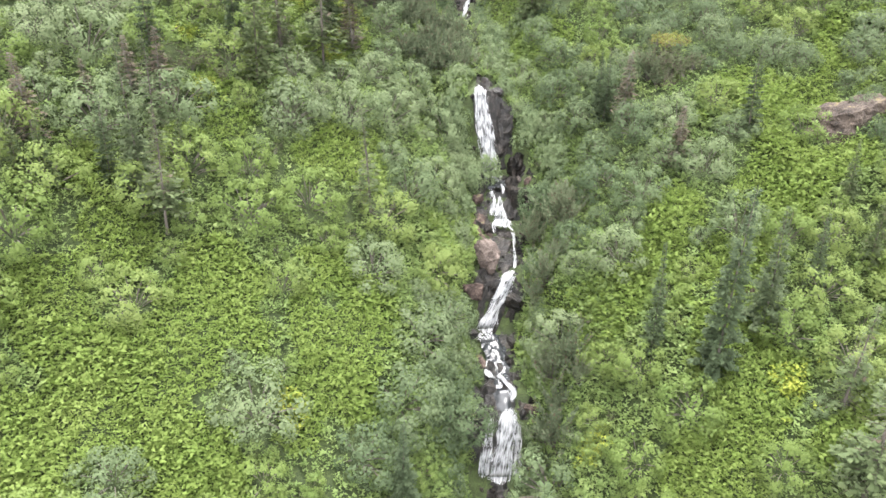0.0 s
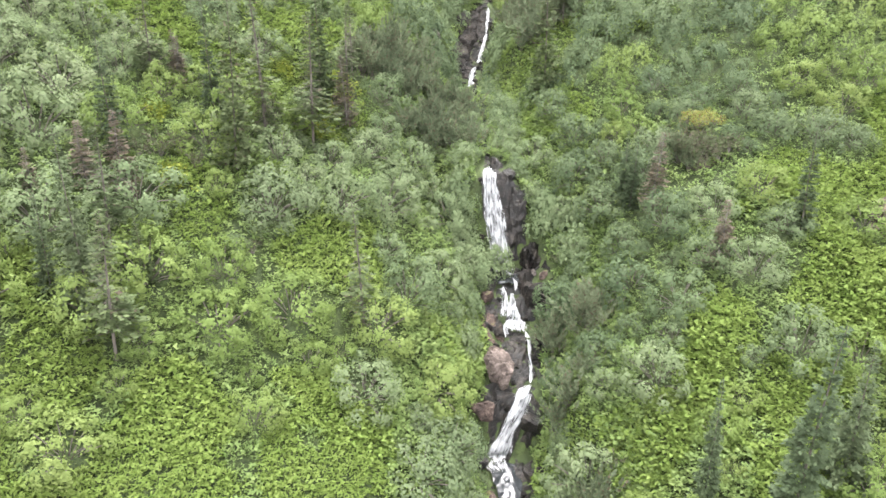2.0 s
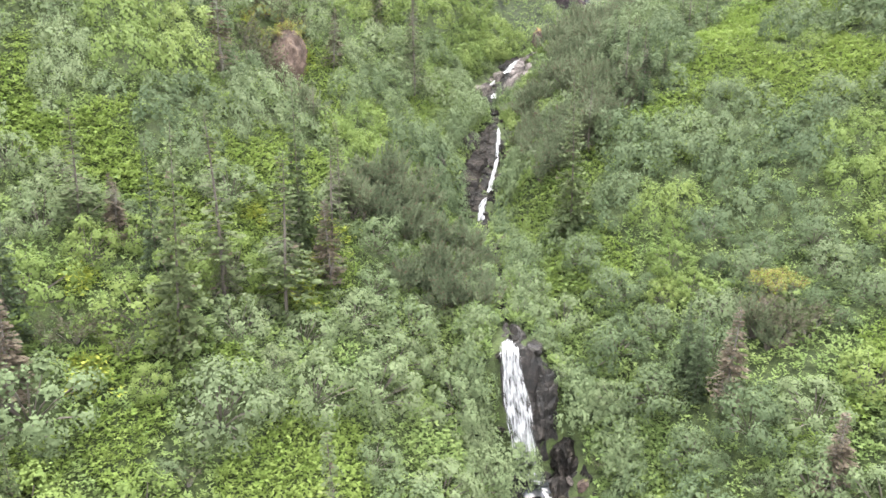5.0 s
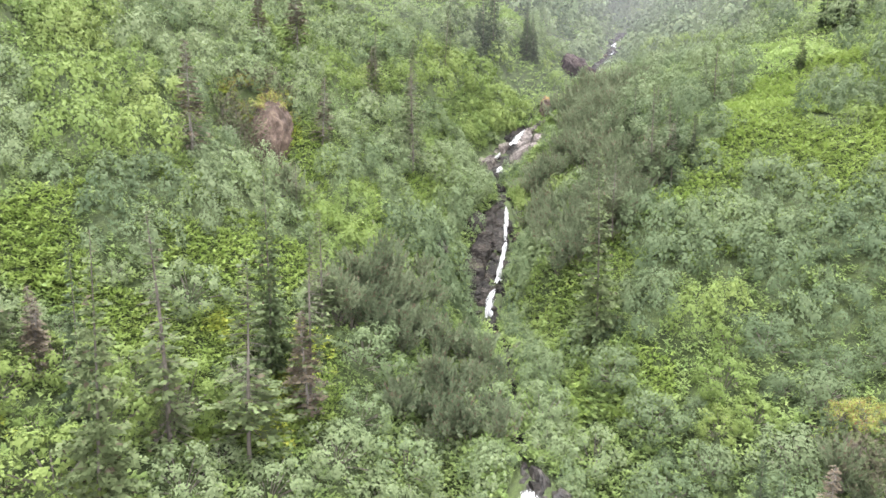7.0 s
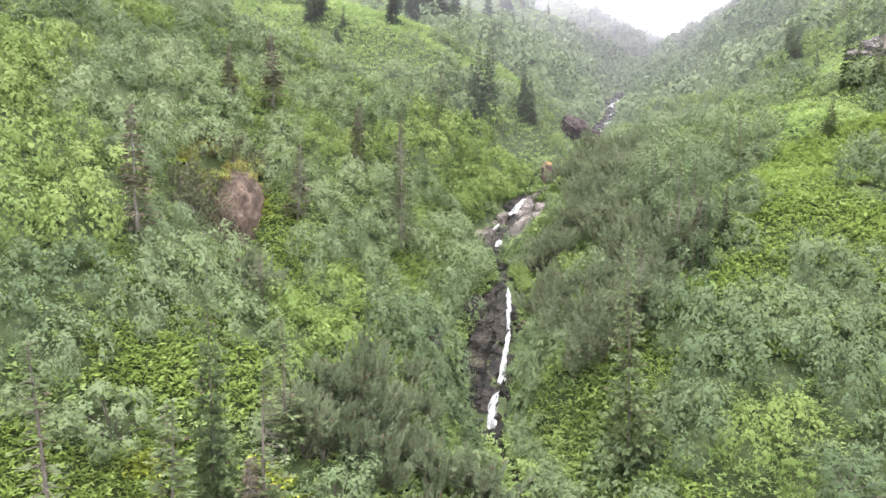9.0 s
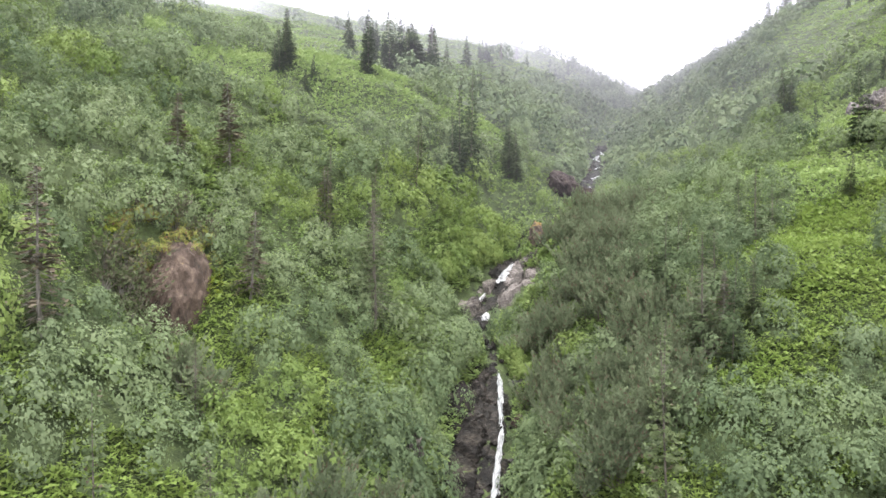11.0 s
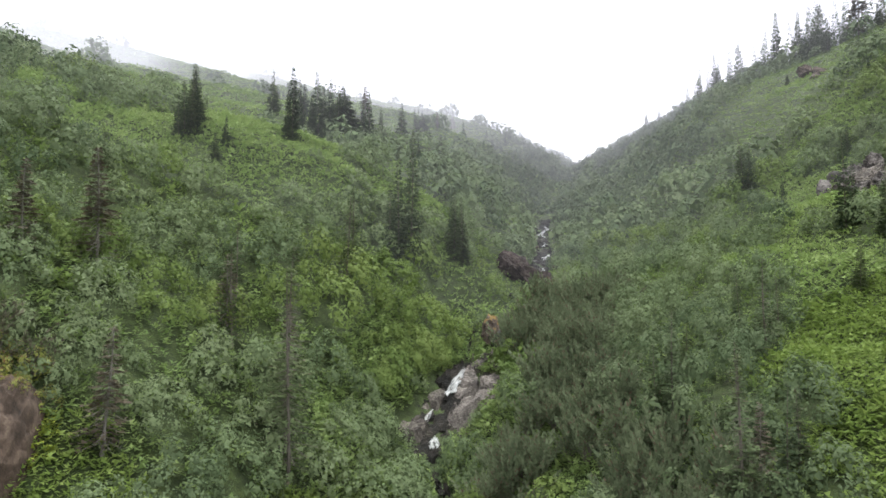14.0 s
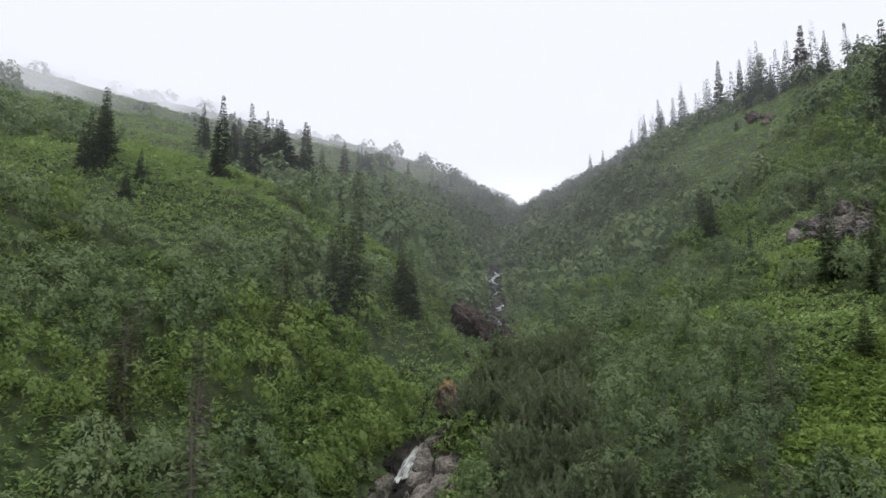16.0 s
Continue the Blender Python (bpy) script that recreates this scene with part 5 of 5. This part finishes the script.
# a band of broken cliff along the side slope: place and size
CLIFF = [(46.6, 108.6, 1.1), (46.2, 110.6, 1.2), (46.4, 112.6, 1.0), (48.2, 107.4, 1.2), (48.4, 109.8, 1.5), (48.6, 112.4, 1.3), (48.8, 114.6, 1.0),
         (50.2, 108.6, 1.2), (50.4, 111.2, 1.4), (50.6, 113.8, 1.0), (52.0, 110.0, 1.0)]
for i, (x, y, size_) in enumerate(CLIFF):
    rock("cliff_rock", x, y, float(ground_z(x, y)[0]) + .35, (size_, size_ * 1.05, size_ * (1.0 + .12 * (i % 3))), 20 + i, (CLIFF_GREY, ROCK, CLIFF_GREY)[i % 3], "grey-brown broken cliff rock on the side slope", (6 * (i % 3 - 1), -14, 40 * i), 4, .34, "side cliff", 14)
rock("ridge_rock", 72, 145.6, 43.6, (2.4, 1.6, 1.5), 26, RED_ROCK, "dark rock in the high meadow", (0, 0, 20))
rock("ridge_rock", 77, 155.5, 47.8, (2.0, 1.4, 1.2), 27, RED_ROCK, "dark rock under the ridge firs", (0, 0, 50))
rock("red_stone", 18.3, 35.2, -20.3, (.7, .6, .6), 28, RED_ROCK, "rust-red stone between the firs", (0, 0, 0), 3)


def ledge(name, x, y, z, half, turn, slope, mat, label, seed, step=.14, high=.8):
    """A broad tilted shelf of cracked rock that sinks into the ground at its ragged rim."""
    n, k = int(2 * half[0] / step), int(2 * half[1] / step)
    U, W = np.meshgrid(np.linspace(-1.12, 1.12, n), np.linspace(-1.12, 1.12, k))
    co, si = np.cos(radians(turn)), np.sin(radians(turn))
    dx, dy = co * U * half[0] - si * W * half[1], si * U * half[0] + co * W * half[1]
    X, Y = x + dx, y + dy
    r = (np.abs(U) ** 3 + np.abs(W) ** 3) ** (1 / 3) + (soft_noise(X, Y, .9, seed) - .5) * .3 + facets(X, Y, .7, seed + 1) * .14
    Z = z + slope[0] * dx + slope[1] * dy + facets(X, Y, 1.7, seed, .7) * high + facets(X, Y, .6, seed + 2) * .25 + (soft_noise(X, Y, .25, seed + 3) - .5) * .07 - 2.2 * smooth(.86, 1.14, r)
    ob = new(name, mesh_of(name, np.stack([X, Y, Z], -1), grid_faces(k, n), mat, False))
    return tagged(ob, label, "rock")


ledge("rock_slab", 8.4, 99.7, 3.1, (1.85, 4.1), -22, (.3, .33), SLAB, "broad tilted grey rock slab beside the white chute", 41, .12, 1.15)
ledge("rock_slab", 4.5, 99.2, 2.0, (1.1, 2.7), -32, (.1, .42), ROCK, "cracked brown-grey slab on the chute's other bank", 44, .13, .7)
ledge("rock_slab", 10.9, 101.2, 3.9, (.8, 2.2), -24, (.2, .36), WET_ROCK, "dark wet slab with a trickle beside the broad slab", 47, .13, .5)
ledge("rock_slab", 3.0, 96.4, 1.0, (1.2, .9), -20, (.1, .3), ROCK, "low brown slab at the chute's foot", 50, .13, .5)
ledge("rock_ledge", 1.2, 81.0, -5.2, (1.7, 4.9), -14, (-.22, .55), LAYERED, "brown stony ledge beside the gully fall", 53, .13, .6)
ledge("rock_ledge", 6.3, 51.4, -18.9, (1.3, 1.5), -12, (.25, .5), BED, "broken grey-brown rocks beside the pool", 56, .12, .9)
ledge("rock_ledge", 3.0, 48.8, -21.4, (.9, 1.6), 8, (-.2, .55), RED_ROCK, "red-brown ledge beside the fan of water", 59, .12, .7)

# walls and blocks round the falls: place up the valley, side step from the stream, height over the bed, size
BLOCKS = [(55.4, 1.5, .1, .9), (53.0, 2.5, .3, .8), (52.2, 3.0, .2, .8), (52.9, 1.7, .1, .6), (51.8, 2.0, .1, .5), (50.9, 3.2, .3, .7), (51.4, 2.5, .2, .7),
          (50.4, 2.2, .3, .65), (51.6, -1.4, .3, .8), (50.2, -1.7, .1, .9), (49.0, 2.4, -.1, .75), (48.2, -1.2, -.1, .8), (47.6, 1.3, -.2, .6), (46.4, -1.6, .1, .9),
          (45.6, 1.1, -.2, .5), (42.4, 1.4, .1, 1.15), (42.8, -1.9, .2, 1.1), (41.0, -1.6, .1, .8), (40.2, 1.3, .1, .7), (38.6, -1.2, .1, .8), (37.4, 1.2, .1, .7),
          (36.2, -1.8, .1, .8), (35.0, 2.1, .2, 1.0), (34.2, -1.9, .4, 1.1), (33.4, 2.3, .1, 1.0), (32.4, -2.2, 0, .9)]
BLOCKS_UP = [(76.2, -1.9, .0, .6), (79.6, 1.4, .3, .7), (82.4, 1.5, .3, .8), (85.4, 1.4, .2, .8), (75, 1.8, 0, .7), (74.4, -2, 0, .6), (88.5, -1.4, .1, .6), (92, 1.4, .1, .6), (94.2, -1.3, .1, .7),
             (119.5, 1.9, 0, .8), (116.5, -1.4, 0, .7), (126, 1.4, 0, .9), (131, -1.2, 0, .8), (139, 1.2, 0, .9), (146, -1, 0, .8), (154, 1.1, 0, .8), (160, -1, 0, 1)]
for i, (y, d, up, s) in enumerate(BLOCKS + BLOCKS_UP):
    rs_ = np.random.RandomState(900 + i)
    mat, label = ((WET_ROCK, "wet dark rock block at the stream's edge"), (WET_ROCK if y > 52.5 and y < 60 else RED_ROCK, "red-brown rock at the stream's edge"), (WET_ROCK, "dripping dark rock beside the fall"))[i % 3]
    if 47 < y < 53.5:
        mat, up, s = (RED_ROCK, ROCK, BED)[i % 3], up + .45, s * .85
    rock("stream_rock", float(creek_x(y)[0]) + d, y, float(creek_z(y)[0]) + up, (s * .75, s * rs_.uniform(.5, .75), s * rs_.uniform(.5, .8)), 50 + i, mat, label, (rs_.uniform(-15, 15), rs_.uniform(-15, 15), rs_.uniform(0, 360)), 3, .25, "rocks along the stream")

# loose stones in the bed
rs = np.random.RandomState(5)
stone = rock_mesh(99, (1, 1, .7), RED_ROCK, 2, .3)
sv = np.empty(len(stone.vertices) * 3, np.float32)
stone.vertices.foreach_get("co", sv)
sf = np.array([p.vertices[:] for p in stone.polygons])
sv = sv.reshape(-1, 3)
V, F = [], []
for i in range(560):
    y = rs.uniform(26, 102) if i < 260 else rs.uniform(74, 88)
    x = float(creek_x(y)[0]) + (rs.normal() * 1.3 if i < 260 else rs.uniform(-3.4, -.5))
    s = rs.uniform(.1, .38) * (1 if i < 260 else .8)
    a = rs.uniform(0, 6.28)
    rot = np.array([[np.cos(a), -np.sin(a), 0], [np.sin(a), np.cos(a), 0], [0, 0, 1]])
    F.append(sf + len(V) * len(sv))
    V.append(sv @ rot.T * s + (x, y, float(ground_z(x, y)[0]) + s * .25))
tagged(new("stream_stones", mesh_of("stream_stones", np.concatenate(V), np.concatenate(F), BED)), "loose brown stones in the stream bed", "stones", kind="stuff")
bpy.data.meshes.remove(stone)


# ---- water ----
def water(name, rows, mat, label, lift=.3, seed=0):
    """A sheet of water down the bed: rows of (place up the valley, side step, width), with ragged edges."""
    rows = np.array(rows, float)
    y = np.arange(rows[0, 0], rows[-1, 0] + .05, .1)
    side, wid = np.interp(y, rows[:, 0], rows[:, 1]), np.interp(y, rows[:, 0], rows[:, 2])
    n = 13
    u = np.linspace(-1, 1, n)
    ragged = 1 + (soft_noise(y, y * 0 + seed, .5, seed + 3) - .5) * .5
    X = (creek_x(y) + side)[:, None] + u[None] * (wid * ragged / 2)[:, None]
    Y = np.repeat(y[:, None], n, 1)
    Z = creek_z(y)[:, None] + lift - .16 * u[None] ** 2 + (soft_noise(X, Y, .35, seed + 5) - .5) * .16
    slope = np.gradient(creek_z(y), y)
    Y = Y - (.18 * np.clip(slope, 0, 3))[:, None]
    run = np.concatenate([[0], np.cumsum(np.hypot(np.diff(y), np.diff(creek_z(y))))])
    uv = np.stack([np.repeat((u[None] * .5 + .5), len(y), 0) * wid[:, None] + seed * 3.1, np.repeat(run[:, None], n, 1)], -1).reshape(-1, 2)
    ends = np.minimum(1, np.minimum(run, run[-1] - run) / .6)
    rim = np.stack([np.repeat((1 - np.abs(u))[None] ** .8, len(y), 0) * ends[:, None], np.repeat(run[:, None], n, 1)], -1).reshape(-1, 2)
    ob = new(name, mesh_of(name, np.stack([X, Y, Z], -1), grid_faces(len(y), n), mat, True, uv, rim))
    return tagged(ob, label, "water", "the stream", "structure")


water("waterfall", [(32.3, .1, 1.7), (33.2, .1, 1.7), (34.5, .3, 1.3), (35.2, .6, .9)], FOAM, "white lower fall spreading over dark rock", .42, 1)
water("waterfall", [(32.6, -1.05, .9), (33.4, -.95, .9), (34.7, -.7, .6)], SPRAY, "thin veil of water beside the lower fall", .5, 2)
water("waterfall", [(32.6, 1.2, .8), (33.4, 1.15, .8), (34.7, .9, .5)], SPRAY, "thin side strand of the lower fall", .5, 3)
water("cascade", [(35.2, .6, .7), (36.2, .7, .5), (37.2, -.1, .5), (37.8, .4, .4)], FOAM, "narrow white cascade between two falls", .52, 4)
water("cascade", [(36.6, -.2, .9), (37.2, -.7, .7), (37.9, -1.1, .4)], SPRAY, "broken white water over a ledge", .52, 5)
water("waterfall", [(40.7, -.6, 1.3), (41.6, -.5, 1.6), (42.3, -.1, 1.3), (43.1, .3, 1.3), (43.9, .7, .6)], FOAM, "white middle fall beside the boulder", .45, 6)
water("cascade", [(43.8, .8, .35), (45, .8, .32), (46, .65, .3), (47.2, .75, .28), (48.2, .55, .4)], FOAM, "narrow stream past the boulder", .5, 7)
water("waterfall", [(47.9, .1, 1.5), (48.4, .05, 1.7), (49.2, .0, 1.3), (49.9, .0, .7), (50.6, .1, .35)], FOAM, "white fan of water over a ledge", .45, 8)
water("cascade", [(50.5, .35, .25), (51.0, .5, .35), (51.5, .4, .25)], FOAM, "short white strand between the pool rocks", .5, 26)
water("cascade", [(47.2, -.8, .3), (48.0, -.75, .45), (48.9, -.7, .35)], SPRAY, "thin veil at the side of the fan", .5, 27)
water("waterfall", [(49.2, -.6, .7), (50, -.5, .7), (50.9, -.4, .5)], SPRAY, "thin strand beside the fan", .5, 9)
water("waterfall", [(52.7, 0, 2.0), (53.2, 0, 1.8), (54.0, -.05, 1.6), (54.8, -.1, 1.45), (55.6, -.15, .9)], FOAM, "tall white upper fall in a dark cleft", .6, 10)
water("cascade", [(73.5, -.1, .5), (74.3, .1, .75), (75.2, .1, .55), (76.2, .45, .4)], FOAM, "small white cascade at the gully's foot", .4, 11)
water("cascade", [(76.8, .25, .4), (77.8, .4, .7), (79, .35, .6), (80.6, .4, .5), (82, .45, .35)], FOAM, "white strand falling down a dark rock gully", .4, 12)
water("cascade", [(81.8, .45, .35), (83.4, .3, .42), (85.6, .2, .4), (86.6, .1, .25)], FOAM, "thin upper strand of the gully fall", .4, 13)
water("cascade", [(98.9, -.4, .4), (99.6, -.2, .85), (100.8, .0, .8), (101.9, .3, .4)], FOAM, "white chute over tilted grey slabs", .6, 14)
water("cascade", [(96.8, -1.1, .35), (97.5, -1.1, .5), (98.1, -.9, .3)], FOAM, "short white strand at the slab's lower edge", .46, 23)
water("splash", [(94.3, .3, .6), (95.0, .2, .8), (95.7, .0, .4)], SPRAY, "white splash below the slabs", .46, 24)
FAR_STREAM = [((117.2, .6, .5), (118.4, .5, .9), (119.4, .3, .4)), ((121.6, .1, .3), (123.4, .4, .5), (125, .1, .3)), ((130.6, .4, .4), (132.6, -.2, .7), (134.4, .5, .8), (135.6, .7, .3)),
              ((144, -.4, .4), (147, .3, .6), (149, .1, .3)), ((153, .5, .4), (156, -.5, .9), (159.5, .2, .8), (162, .9, 1.0), (165, .3, .4)), ((158, 1.5, .3), (161, 1.7, .6), (164, 1.2, .4))]
for i, rows_ in enumerate(FAR_STREAM):
    water("far_stream", rows_, FOAM if i % 2 == 0 else SPRAY, "white trickle of the far upper stream among stones", .45, 30 + i)
water("splash", [(51.6, .1, 1.0), (52.5, 0, 2.0), (53.2, 0, 1.8)], SPRAY, "white splash at the upper fall's foot", .34, 21)
water("splash", [(40.2, -.5, 1.2), (40.8, -.6, 1.8), (41.4, -.5, 1.6)], SPRAY, "white splash at the middle fall's foot", .36, 22)
water("pool", [(51, .3, 2.2), (52, .2, 2.6), (53.2, .1, 2.0)], POOL, "dark pool under the upper fall", .3, 17)
water("pool", [(37.6, 0, 1.4), (39, 0, 1.8), (41, -.2, 1.5)], POOL, "dark run of water below the middle fall", .3, 18)
water("pool", [(35, .2, 1.0), (36.4, .1, 1.6), (37.8, .1, 1.4)], POOL, "dark water over rock above the lower fall", .24, 19)
